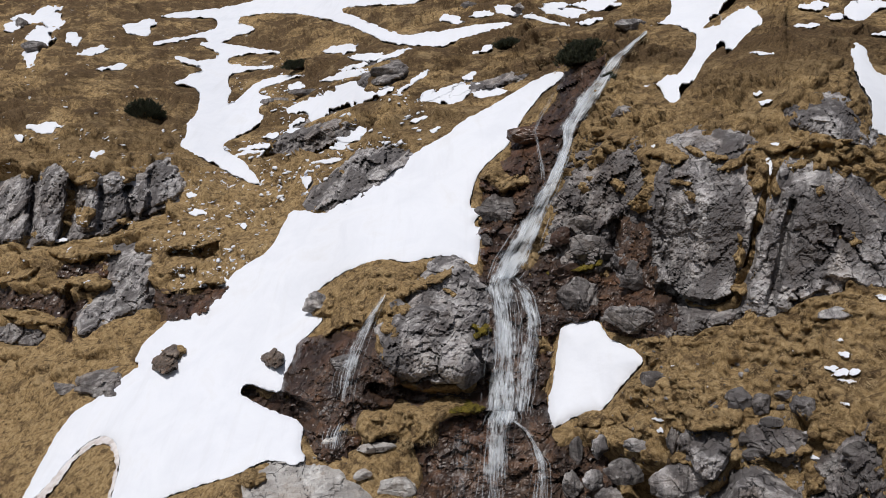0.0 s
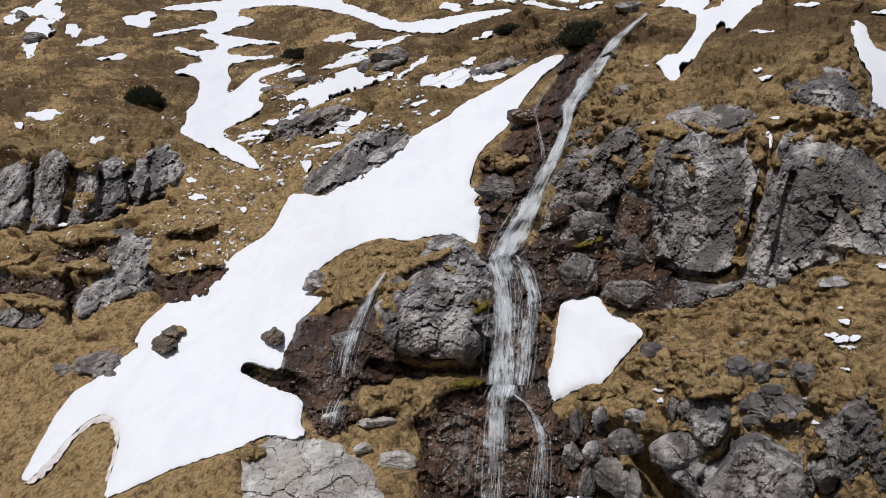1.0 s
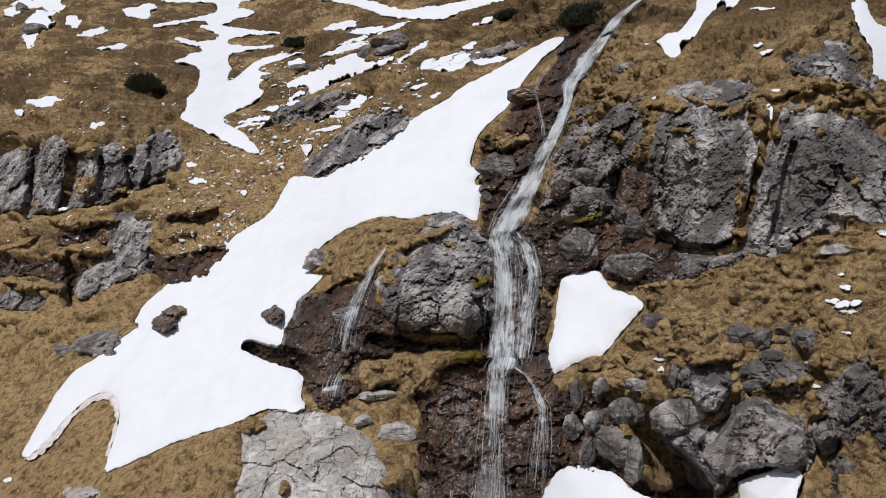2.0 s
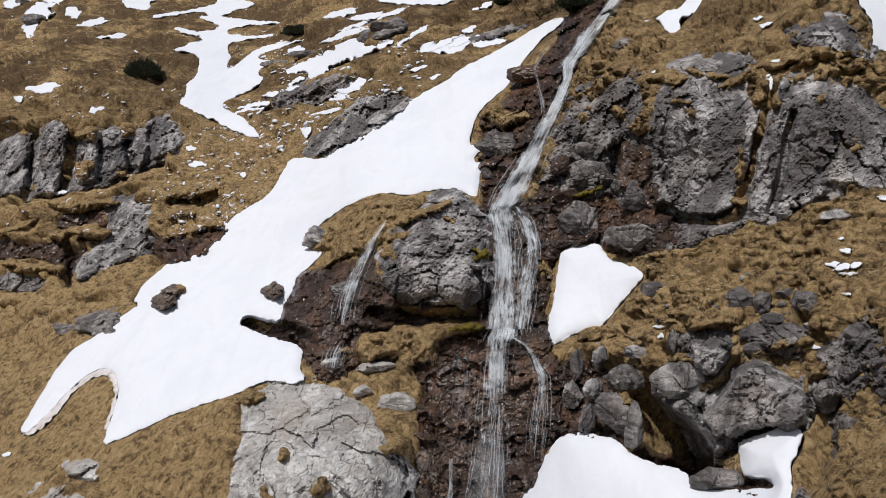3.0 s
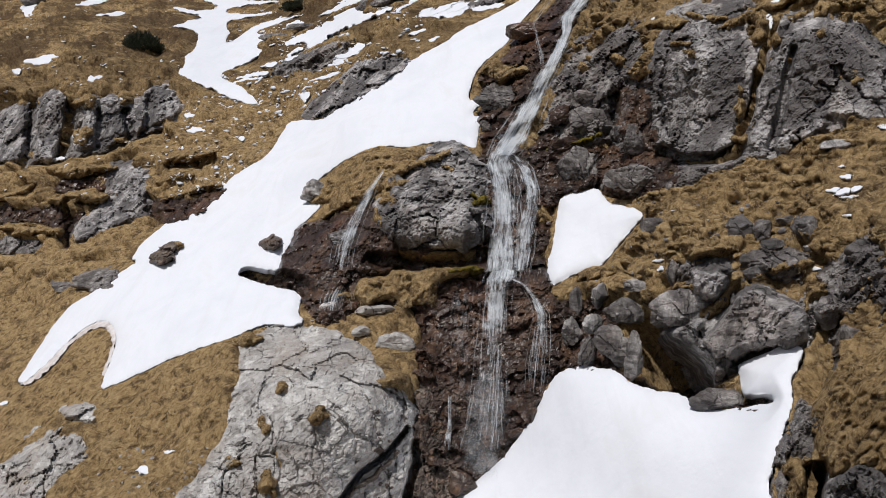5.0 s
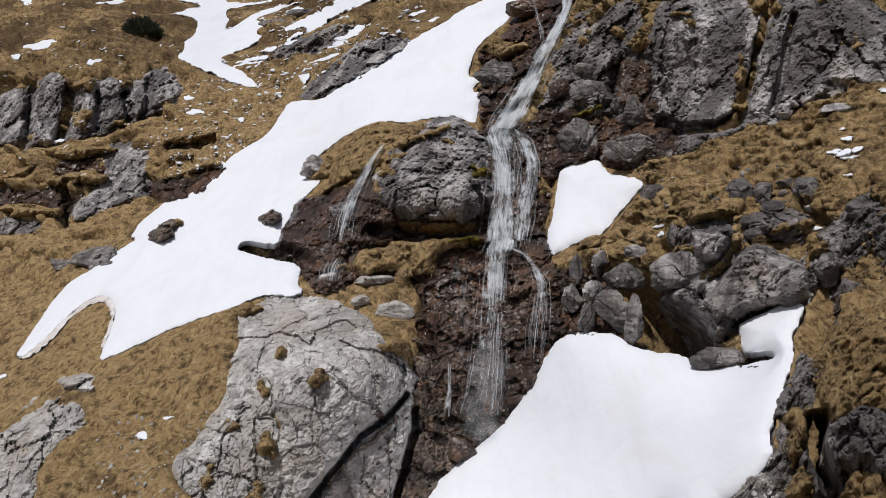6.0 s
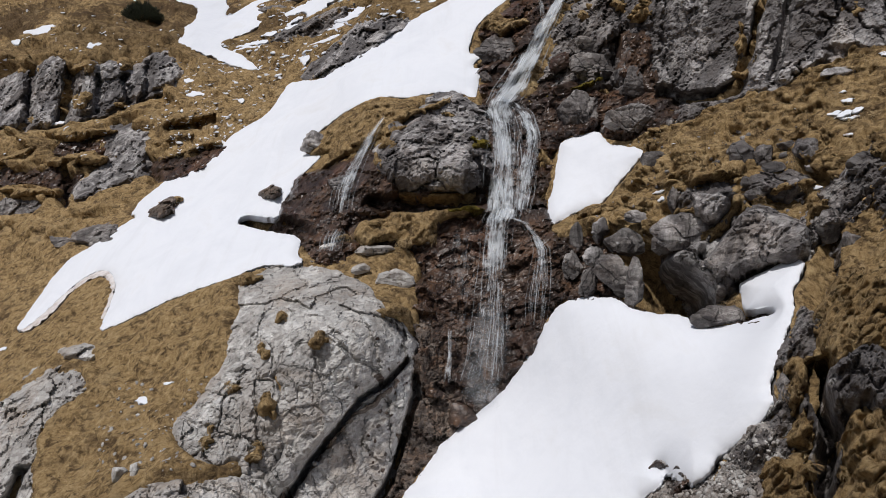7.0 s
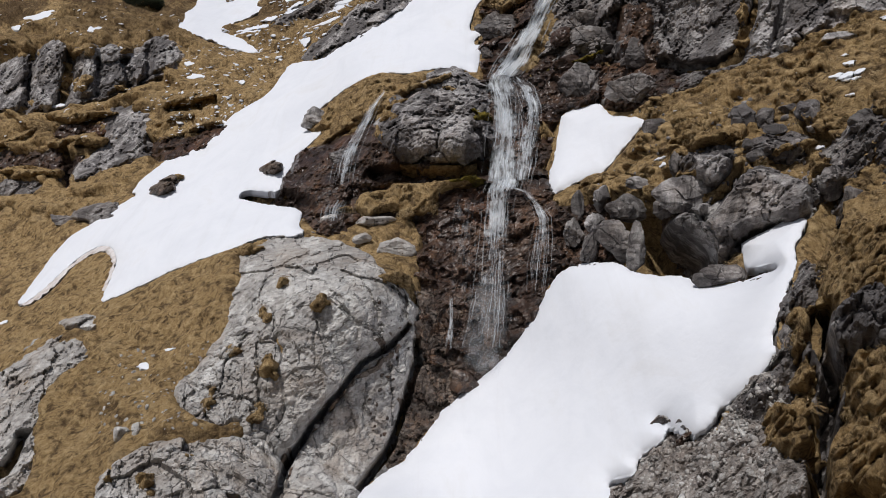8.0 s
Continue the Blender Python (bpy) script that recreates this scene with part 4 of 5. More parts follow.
# ---- snow ----
def snow(name, outline, label, deep=0.45, step=COARSE, times=1, wobble=0.05, edge=0.3, margin=0.35, jag=0.35, lay=0.02):
    ob = sheet(name, rounded(outline, times), SNOW, step, snow_relief(deep, edge), margin, wobble, "snow", jag=jag, lay=lay)
    return tagged(ob, label, "snow", "snow remnants" if name == "snow_patch" else "", kind="thing")


tongue = snow("snow_tongue", TONGUE_EAST + TONGUE_FOOT + TONGUE_WEST, "long white tongue of old snow beside the waterfall", 0.3, 0.0022, wobble=0.04, edge=0.25)
# the tongue's foot ends in a thin dirty rim round a bay of turf
BAY = [q for q in TONGUE_FOOT if q[0] < -440 and -250 < q[1] < -150 and q != (-446, -248)]
INNER = [(a + 9 * (-510 - a) / math.hypot(-510 - a, -262 - b), b + 9 * (-262 - b) / math.hypot(-510 - a, -262 - b)) for a, b in BAY]
rim = sheet("dirty_rim", rounded(BAY + INNER[::-1]), DIRTY_SNOW, 0.0016, snow_relief(0.08, 0.1), 0.2, 0.08, "snow", jag=0.3)
rim.parent = tongue
rim["label"] = "thin grey-pink dirty rim of melting snow"
snow("snow_patch", GULLY_SNOW, "steep white snow patch between wet rock and turf", 0.4, 0.0022)
snow("snow_cone", CONE_EAST + CONE_WEST, "smooth white snow cone under the waterfall, edges melted out", 0.4, MEDIUM, edge=0.3)
snow("snow_field", UPPER_SNOW_A, "branching white snow band across the upper slope", 0.12, 0.0022, wobble=0.12, jag=0.7, lay=-0.1)
snow("snow_field", UPPER_SNOW_B + UPPER_SNOW_C, "white snow lying in a gully of the upper slope", 0.14, 0.0022, wobble=0.12, jag=0.5, lay=-0.1)
for streak in (STREAK_A, STREAK_B, STREAK_C, STREAK_D, STREAK_E, STREAK_F):
    snow("snow_patch", streak, "ragged streak of snow between rock ribs", 0.1, 0.0018, wobble=0.4, edge=0.15, jag=0.9, lay=-0.14)
snow("snow_field", EAST_SNOW, "ragged white snow strip above the cliff", 0.12, 0.0020, wobble=0.28, jag=0.7, lay=-0.08)
snow("snow_patch", EDGE_SNOW, "narrow white snow strip beside the upper cliff", 0.12, 0.0022, wobble=0.2, jag=0.6, lay=-0.06)


def speck(a, b, ra, rb, k, lean=(-0.1, 0.25)):
    """A ragged little outline about a place, drawn out to uneven points."""
    rnd = random.Random(k)
    n, lean = 22, rnd.uniform(*lean)
    ph = [rnd.uniform(0, 6.3) for _ in range(4)]
    ring = []
    for i in range(n):
        t = 2 * math.pi * i / n
        r = 0.95 + 0.22 * math.sin(2 * t + ph[0]) + 0.16 * math.sin(3 * t + ph[1]) + 0.12 * math.sin(5 * t + ph[2]) + rnd.uniform(-0.1, 0.1)
        x, y = ra * r * math.cos(t), rb * r * math.sin(t) * abs(math.sin(t)) ** 0.4
        ring.append((a + x, b + y + lean * x))
    return ring


for group in (SPECKS_WEST, SPECKS_MID, SPECKS_CREST, SPECKS_EAST):
    for k, (a, b, ra, rb) in enumerate(group):
        far = float(distance(np.array(a / 1000), np.array(b / 1000)))
        deep = 0.03 + 0.0006 * rb * far / 10
        snow("snow_patch", speck(a, b, ra, rb, k + len(group), (0.12, 0.4) if group is SPECKS_MID else (-0.1, 0.25)), "small ragged remnant of old snow on the turf",
             deep, 0.0013 if rb < 6 else 0.0020, wobble=0.55 * rb * far / 1000, edge=0.10, margin=0.2, jag=2.0 * rb * far / 1000, lay=-0.04)

# ---- rock ----
def rock(name, outline, mat, label, step=FINE, margin=1.0, wobble=0.4, sink=0.6, **more):
    ob = sheet(name, rounded(outline), mat, step, rock_relief(**more), margin, wobble, "rock", 1.2, sink)
    return tagged(ob, label, "rock", kind="thing")


PILLAR = (1.7, 1.4, 3.2)
TALL, SQUARE, FLAT = (1.5, 1.2, 3.2), (1.3, 1.1, 1.2), (2.6, 1.4, 0.9)
rock("cliff", CLIFF_PILLAR, CLIFF_ROCK, "tall grey lichened cliff pillar with dark water stains", block=PILLAR, bulge=0.2, jut=0.3, crack=0.25, warp=0.5, beds=0.09, seed=1.0, sink=0.8, step=0.0019)
rock("cliff", CLIFF_EAST, CLIFF_ROCK, "broad grey cliff face split by upright cracks", block=PILLAR, bulge=0.2, jut=0.3, crack=0.25, warp=0.5, beds=0.09, seed=2.0, sink=0.8, step=0.0019)
rock("rock_outcrop", CLIFF_UPPER, CLIFF_ROCK, "grey outcrop in the turf above the cliff", block=TALL, bulge=0.05, jut=0.5, seed=3.0)
rock("rock_buttress", FALL_BUTTRESS, DARK_AND_SHADE_ROCK, "dark blocky rock buttress beside the waterfall", block=SQUARE, bulge=0.15, jut=0.7, crack=0.3, seed=4.0)
rock("wet_ledge", WET_FACE, WET_AND_SHADE_ROCK, "black wet rock face beside the cliff pillar", block=TALL, bulge=0.45, jut=0.35, seed=52.0, margin=0.4, wobble=0.2)
rock("wet_ledge", WET_STEP_EAST, WET_AND_SHADE_ROCK, "wet brown rock step splashed by the waterfall", block=FLAT, bulge=0.2, jut=0.45, layer=0.12, layer_size=1.1, seed=5.0, grain=0.07)
rock("wet_ledge", WET_STEP, WET_AND_SHADE_ROCK, "dark wet brown rock ledges behind the falling water", block=FLAT, bulge=0.15, jut=0.3, grain=0.04, layer=0.2, layer_size=1.5, beds=0.015, seed=6.0, sink=1.0)
# real rusty rock; its west end also paints the snow mouth's shade
rock("wet_ledge", WEST_STEP, WET_AND_SHADE_ROCK, "rust-stained wet rock under the turf mound", block=FLAT, bulge=0.5, jut=0.25, grain=0.05, beds=0.02, layer=0.12, layer_size=1.4, seed=7.0, sink=1.0)
rock("wet_ledge", FALL_LEDGES, WET_AND_SHADE_ROCK, "stepped dark brown ledges along the upper waterfall", block=(1.9, 1.3, 1.2), bulge=0.35, jut=0.8, crack=0.4, layer=0.05, layer_size=1.3, seed=8.0, sink=1.0)
PLATE = dict(turn=32.0, warp=0.2, grain=0.07, layer=0.06, layer_size=0.9, bulge=0.05, edge=0.12, wobble=0.2, margin=0.45, sink=1.0, step=0.0019)
rock("rock_slab", SLAB_HEAD, PALE_ROCK, "large pale grey slab with turf in its hollows", block=(1.2, 1.5, 3.4), jut=0.34, crack=0.08, seed=41.0, lift=(0.06, 0.08), **PLATE)
rock("rock_slab", SLAB_WEDGE, PALE_ROCK, "smooth pale wedge of rock split off by a slanting cleft", block=(2.2, 1.5, 4.5), jut=0.22, crack=0.08, seed=42.0, lift=(0.10, 0.10), **PLATE)
rock("rock_slab", SLAB_FOOT, PALE_ROCK, "broken pale plates at the foot of the turf", block=(0.9, 1.2, 2.6), jut=0.42, crack=0.2, seed=43.0, lift=(0.05, 0.12), **PLATE)
rock("rock_slab", SLAB_MID, PALE_ROCK, "broken pale rock with turf growing in its joints", block=(1.0, 1.2, 2.0), jut=0.45, crack=0.25, seed=54.0, **PLATE)
rock("rock_slab", WEST_SLAB, PALE_ROCK, "pale grey weathered slab at the edge of the turf", block=(1.2, 1.2, 3.0), turn=50.0, bulge=0.1, jut=0.4, seed=10.0)
UPRIGHT = dict(block=(1.3, 1.2, 1.9), bulge=0.6, jut=0.5, crack=0.45, warp=0.3, wobble=0.2, margin=0.4, sink=0.9)
# dark sheet behind the pillars paints the shade of their gaps
rock("rock_outcrop", WEST_CLIFF_BACK, DARK_AND_SHADE_ROCK, "recessed rock wall between the pillars, gap shade put into dark rock", seed=53.0, **{**UPRIGHT, "bulge": -0.15})
rock("rock_outcrop", WEST_CLIFF_A, CLIFF_ROCK, "grey broken outcrop with dark clefts under heath", seed=11.0, **UPRIGHT)
rock("rock_outcrop", WEST_CLIFF_B, CLIFF_ROCK, "tall grey upright pillar of rock under heath", seed=12.0, lift=(-0.15, 0.0), **UPRIGHT)
rock("rock_outcrop", WEST_CLIFF_C, CLIFF_ROCK, "grey stepped outcrop of weathered blocks under turf", seed=15.0, **UPRIGHT)
BAND = dict(block=(1.4, 1.2, 1.6), jut=0.5, crack=0.3, wobble=0.2, margin=0.4, sink=0.9)
# these bands put the shade under overhanging turf into rock colour
rock("rock_band", WEST_BAND, WET_AND_SHADE_ROCK, "rock band under turf ledges, undercut shade put into its dark colour", bulge=-0.1, seed=13.0, **BAND)
rock("rock_band", BAND_LOW, DARK_AND_SHADE_ROCK, "low rock band beneath overhanging turf, shade put into its dark colour", bulge=-0.1, seed=47.0, **BAND)
rock("rock_band", BAND_TOP, WET_AND_SHADE_ROCK, "undercut rock under a turf brow, shade put into its dark colour", bulge=-0.1, seed=48.0, **BAND)
rock("rock_slab", BAND_SLAB, CLIFF_ROCK, "grey slanting slab between turf ledges", bulge=0.2, seed=49.0, lift=(0.0, 0.12), turn=35.0, **{**BAND, "jut": 0.3})
rock("rock_bank", TONGUE_BANK, WET_AND_SHADE_ROCK, "dark undercut bank beside the snow tongue", block=SQUARE, bulge=0.3, jut=0.5, seed=14.0, margin=0.35, wobble=0.2)
rock("rock_outcrop", MID_CLIFF, CLIFF_ROCK, "grey ribbed outcrop rising from the snow edge", block=(1.2, 1.2, 5.0), turn=8.0, warp=0.25, bulge=0.15, jut=0.9, crack=0.6, seed=45.0, margin=0.35, wobble=0.2)
rock("rock_ledge", MID_LEDGE, DARK_AND_SHADE_ROCK, "dark overhung ledge among snow remnants", block=FLAT, bulge=0.7, jut=0.5, seed=16.0, margin=0.35, wobble=0.2)
rock("rock_ledge", MID_CROWN, DARK_AND_SHADE_ROCK, "dark blocky knoll on the upper slope", block=SQUARE, bulge=0.8, jut=0.6, seed=17.0, margin=0.35, wobble=0.2)
rock("rock_ledge", CREST_LEDGE, CLIFF_ROCK, "low grey ledge between snow patches", block=FLAT, bulge=0.6, jut=0.6, seed=18.0, margin=0.35, wobble=0.2)
rock("rock_block", CAVE_BLOCK, CLIFF_ROCK, "massive grey block over a dark hollow", block=(2.6, 1.8, 2.4), bulge=0.6, jut=0.45, crack=0.3, seed=19.0, sink=1.0, margin=0.4, wobble=0.15)
rock("rock_block", CAVE_LIP, CLIFF_ROCK, "broken grey block beneath a turf brow", block=SQUARE, bulge=0.6, jut=0.5, seed=20.0)
rock("rock_band", BROW_BAND, DARK_AND_SHADE_ROCK, "dark jointed rock band under a turf brow", bulge=0.3, seed=50.0, **BAND)
rock("rock_ledge", CLIFF_FOOT, DARK_AND_SHADE_ROCK, "dark broken ledges along the foot of the cliff", bulge=0.2, seed=51.0, **BAND)
rock("rock_outcrop", EAST_KNOB, CLIFF_ROCK, "rounded grey outcrop among tussocks", block=SQUARE, bulge=0.7, jut=0.5, seed=21.0, sink=1.0)
rock("rock_bank", CONE_BANK, DARK_AND_SHADE_ROCK, "dark melted-out rock bank beside the snow cone", block=SQUARE, bulge=0.25, jut=0.5, seed=22.0, sink=1.0, wobble=0.2)
rock("rubble_bank", RUBBLE_BANK, RUBBLE_ROCK, "stony grey bank below the snow cone", block=(1.1, 1.0, 0.9), bulge=0.1, jut=0.35, crack=0.12, seed=23.0, sink=1.0)
rock("rock_rib", EAST_RIB, DARK_AND_SHADE_ROCK, "dark broken rib between turf and gully", block=SQUARE, bulge=0.3, jut=0.6, seed=24.0)
rock("rock_island", ISLAND_LARGE, BROWN_ROCK, "brown rock island melted out of the snow", block=(0.8, 0.7, 0.6), bulge=1.0, jut=0.55, seed=25.0, step=0.0016, wobble=0.12, margin=0.25)
rock("rock_island", ISLAND_SMALL, BROWN_ROCK, "small rock island melted out of the snow", block=(0.8, 0.7, 0.6), bulge=1.0, jut=0.5, seed=26.0, step=0.0016, wobble=0.1, margin=0.25)
rock("rock_ledge", WEST_FOOT, DARK_AND_SHADE_ROCK, "low dark ledge in the turf beside the snow", block=FLAT, bulge=0.3, jut=0.4, seed=27.0, margin=0.35, wobble=0.2)
rock("great_boulder", MOUND_FACE, CLIFF_ROCK, "big grey boulder face under the turf mound, undercut below", block=(1.5, 1.3, 1.1), bulge=0.85, edge=0.6, jut=0.6, crack=0.4, beds=0.1, seed=29.0, sink=1.0, wobble=0.15, margin=0.4)
rock("wet_gully", WET_GULLY, BROWN_ROCK, "wet brown rubble gully beside the pale slab", block=(0.9, 0.8, 0.8), bulge=-0.1, jut=0.4, seed=35.0, sink=1.0, wobble=0.25)
# the hollow's shade is painted as dark rock
rock("cave_floor", CAVE_FLOOR, WET_AND_SHADE_ROCK, "hollow between the jammed boulders, shade put into dark rock", block=SQUARE, bulge=-0.45, jut=0.5, seed=36.0, sink=1.2, wobble=0.2)
HOLLOW = dict(block=SQUARE, bulge=-0.5, jut=0.5, sink=1.4, wobble=0.12, margin=0.3)
GAP = dict(block=SQUARE, jut=0.35, sink=2.2, wobble=0.2, margin=0.2)
# darker rock laid in both clefts to paint in their shade
rock("crevice", EAST_CREVICE, DARK_AND_SHADE_ROCK, "deep crevice between shaggy turf ribs, shade put into dark rock", seed=37.0, bulge=-0.25, **GAP)
rock("crevice", SLAB_GAP, BROWN_ROCK, "slanting cleft between the pale slabs, shade put into brown rock", seed=44.0, bulge=-0.55, **GAP)
# the cave's blackness is put into the rock colour
rock("cave_floor", CAVE_BACK, WET_AND_SHADE_ROCK, "hollow behind the jammed boulders, shade put into dark rock", seed=46.0, bulge=-1.9, **{**GAP, "sink": 3.4})
# dark rock stands in for shade under the melted snow edges
rock("melt_hollow", MELT_HOLLOW, WET_AND_SHADE_ROCK, "hollow melted out under the snow rim, shade put into dark rock", seed=38.0, **HOLLOW)
rock("melt_hollow", MELT_SLOT, WET_AND_SHADE_ROCK, "slot melted out within the snow, shade put into dark rock", seed=39.0, **HOLLOW)
rock("rock_ledge", NICHE, PALE_ROCK, "small pale ledge in steep turf", block=FLAT, bulge=0.2, jut=0.3, seed=28.0, margin=0.35, wobble=0.2)



def turf(name, outline, label, bulge=0.35, step=FINE, wobble=0.15, mat=TURF):
    ob = sheet(name, rounded(outline), mat, step, turf_relief(bulge), 0.4, wobble, "mound")
    return tagged(ob, label, "turf", kind="thing")


turf("turf_ledge", CUSHION, "thick tawny turf cushion on the ledge beneath the boulder", 0.75)
for rib in (RIB_A, RIB_B, RIB_C, RIB_D):
    turf("turf_rib", rib, "shaggy tawny turf rib beside a dark crevice", 0.35, wobble=0.3)
turf("turf_mound", TURF_MOUND, "brown turf mound over the rock step", 0.55)
for group, label in ((LEDGES_MOUND, "tawny turf cushion draped over the crag"), (LEDGES_WEST, "brown turf ledge on the rock band"), (LEDGES_FALL, "tawny turf cushion on the wet rock"),
                     (LEDGES_SLAB, "thin brown turf patch on the pale slab"), (LEDGES_CLIFF, "shaggy turf tuft on the cliff"),
                     (LEDGES_CAVE, "brown turf brow over broken blocks")):
    for k, (a, b, ra, rb) in enumerate(group):
        mossy = group is LEDGES_FALL and k in (0, 1, 2) or group is LEDGES_MOUND and k in (4, 5)
        turf("moss_cushion" if mossy else "turf_ledge", speck(a, b, ra, rb, 50 + k), "yellow-green moss on wet rock by the falls" if mossy else label,
             1.25 if group is LEDGES_MOUND else 1.1 if group is LEDGES_WEST or group is LEDGES_FALL else 0.5 if group is LEDGES_SLAB else 0.65, mat=MOSS if mossy else TURF)


# ---- turf ground ----
def ground():
    inner = np.arange(-0.66, 0.661, 0.0024)
    a1 = np.concatenate([-np.geomspace(3.0, 0.67, 26), inner, np.geomspace(0.67, 3.0, 26)])
    b1 = np.concatenate([np.linspace(-0.80, -0.645, 20), np.arange(-0.64, 0.40, 0.0024), np.linspace(0.402, 0.45, 14)])
    a, b = np.meshgrid(a1, b1)
    p = face(a, b)
    sink, even, pit = np.zeros(a.shape), np.zeros(a.shape), np.zeros(a.shape)
    pocket = 1 - 0.9 * smooth(rough(p, 1.7, 4, 3.3), 0.15, 0.5)
    for q, kind, deep in COVERS:
        lo, hi = q.min(0) - 0.01, q.max(0) + 0.01
        i = slice(*np.searchsorted(a1, (lo[0], hi[0])))
        j = slice(*np.searchsorted(b1, (lo[1], hi[1])))
        if a[j, i].size:
            d = within(q, a[j, i], b[j, i]) * p[j, i, 1]
            s = smooth(d, -0.05, 0.22) * 0.7 if kind == "snow" else deep * smooth(d, -0.1, 0.5) * (pocket[j, i] if deep < 1 else 1)
            if deep > 2:
                pit[j, i] = np.maximum(pit[j, i], (deep + 2.5) * smooth(d, -0.35, 0.05))
            else:
                sink[j, i] = np.maximum(sink[j, i], s)
            if kind == "snow":
                even[j, i] = np.maximum(even[j, i], smooth(d, -0.7, 0.0))
    seen = (np.abs(a) < 0.68)
    h = 0.28 * rough(p, 4.5, 4, 0.5) + 0.10 * rough(p, 0.8, 5, 2.5)
    shaggy = 0.5 + 0.5 * np.tanh((a - 0.1) * 14)
    lumps = hummocks(p)
    h = h + 0.22 * rough(p, 1.6, 4, 6.6) - 0.15 * shaggy
    gap, own, lean = cells(p + 0.5 * np.stack([rough(p, 1.6, 3, 1.5), rough(p, 1.6, 3, 2.5), rough(p, 1.6, 3, 3.5)], -1), (2.6, 2.2, 1.3), 9.0)
    bulges = own * np.sqrt(smooth(gap, 0.0, 0.5)) * smooth(p[..., 1], 30, 36)
    gap, own, lean = cells(p + 0.3 * np.stack([rough(p, 1.0, 3, 1.5), rough(p, 1.0, 3, 2.5), rough(p, 1.0, 3, 3.5)], -1), (1.0, 0.9, 0.62), 12.0)
    bulges = bulges + 0.65 * shaggy * own * np.sqrt(smooth(gap, 0.0, 0.45)) * smooth(p[..., 1], 17, 24)
    step = p[..., 2] / 1.7 + 0.9 * rough(p, 5.0, 3, 8.8)
    s = step - np.floor(step)
    h = h + smooth(p[..., 1], 34, 48) * (0.8 * (smooth(s, 0.8, 1.0) - s + 0.38) + 0.35 * rough(p, 2.2, 5, 1.7, 0.7))
    wave = 0.006 * rough(p, 0.8, 3, 4.0)
    h = h * (1 - sink) * (1 - 0.75 * even) - sink - groove(a + wave, b + wave, p[..., 1])
    calm = 0.4 + 0.6 * smooth(rough(p, 2.6, 3, 5.5), -0.45, 0.35)
    sag = (((0.12 + 0.3 * shaggy * (1 + 0.7 * smooth(p[..., 1], 21, 26))) * calm * lumps + 0.75 * bulges) * (1 - np.minimum(sink + pit, 1)) * (1 - 0.75 * even))[..., None]
    v = p + outward(a, b) * h[..., None] + sag * (outward(a, b) * 0.9 + np.array([0.0, -0.25, -0.55])) + pit[..., None] * np.stack([a, 0 * a + 1, b], -1)
    # below the lattice's reach the slope runs on down into the valley, above it to the ridge
    rows = [v]
    for k, s in enumerate(np.geomspace(0.6, 320, 26)):
        low = v[0] + np.stack([np.zeros(len(a1)), np.full(len(a1), -s), np.full(len(a1), -0.62 * s) + 0.00075 * s * s], -1)
        rows.insert(0, (low + np.array([0, 0, 1]) * 0.03 * s * rough(low, 25, 3)[:, None])[None])
    for s in np.geomspace(1, 260, 22):
        top = v[-1] + np.stack([v[-1, :, 0] * 0.002 * s, np.full(len(a1), s), np.full(len(a1), 0.55 * s)], -1)
        rows.append((top + np.array([0, 0, 1]) * 0.05 * s * rough(top, 30, 3)[:, None])[None])
    v = np.concatenate(rows)
    f = grid_faces(*v.shape[:2])
    SHEETS.append(("turf", v.reshape(-1, 3), f))
    ob = new("ground", mesh_of("ground", v.reshape(-1, 3), f, TURF))
    return tagged(ob, "steep brown winter turf of a mountainside", "ground", kind="structure")


ground()

# ---- where rays from the camera's mid-path point meet the mountainside ----
from mathutils.bvhtree import BVHTree


def tree_of(sheets):
    verts, faces, kinds, base = [], [], [], 0
    for kind, v, f in sheets:
        verts.append(v)
        faces.append(f + base)
        kinds += [kind] * len(f)
        base += len(v)
    return BVHTree.FromPolygons(np.concatenate(verts).tolist(), np.concatenate(faces).tolist()), kinds


TREE, KINDS = tree_of(SHEETS)
EYE_POINT = Vector((0, 0, MID_EYE))


def meet(a, b):
    """The first surface at bearing a and rise b: place, normal and kind."""
    at, nor, k, far = TREE.ray_cast(EYE_POINT, Vector((a, 1, b)).normalized())
    return (at, nor, KINDS[k]) if at else (None, None, None)


def part(name, me, parent, label=""):
    ob = new(name, me)
    ob.parent = parent
    if label:
        ob["label"] = label
    return ob


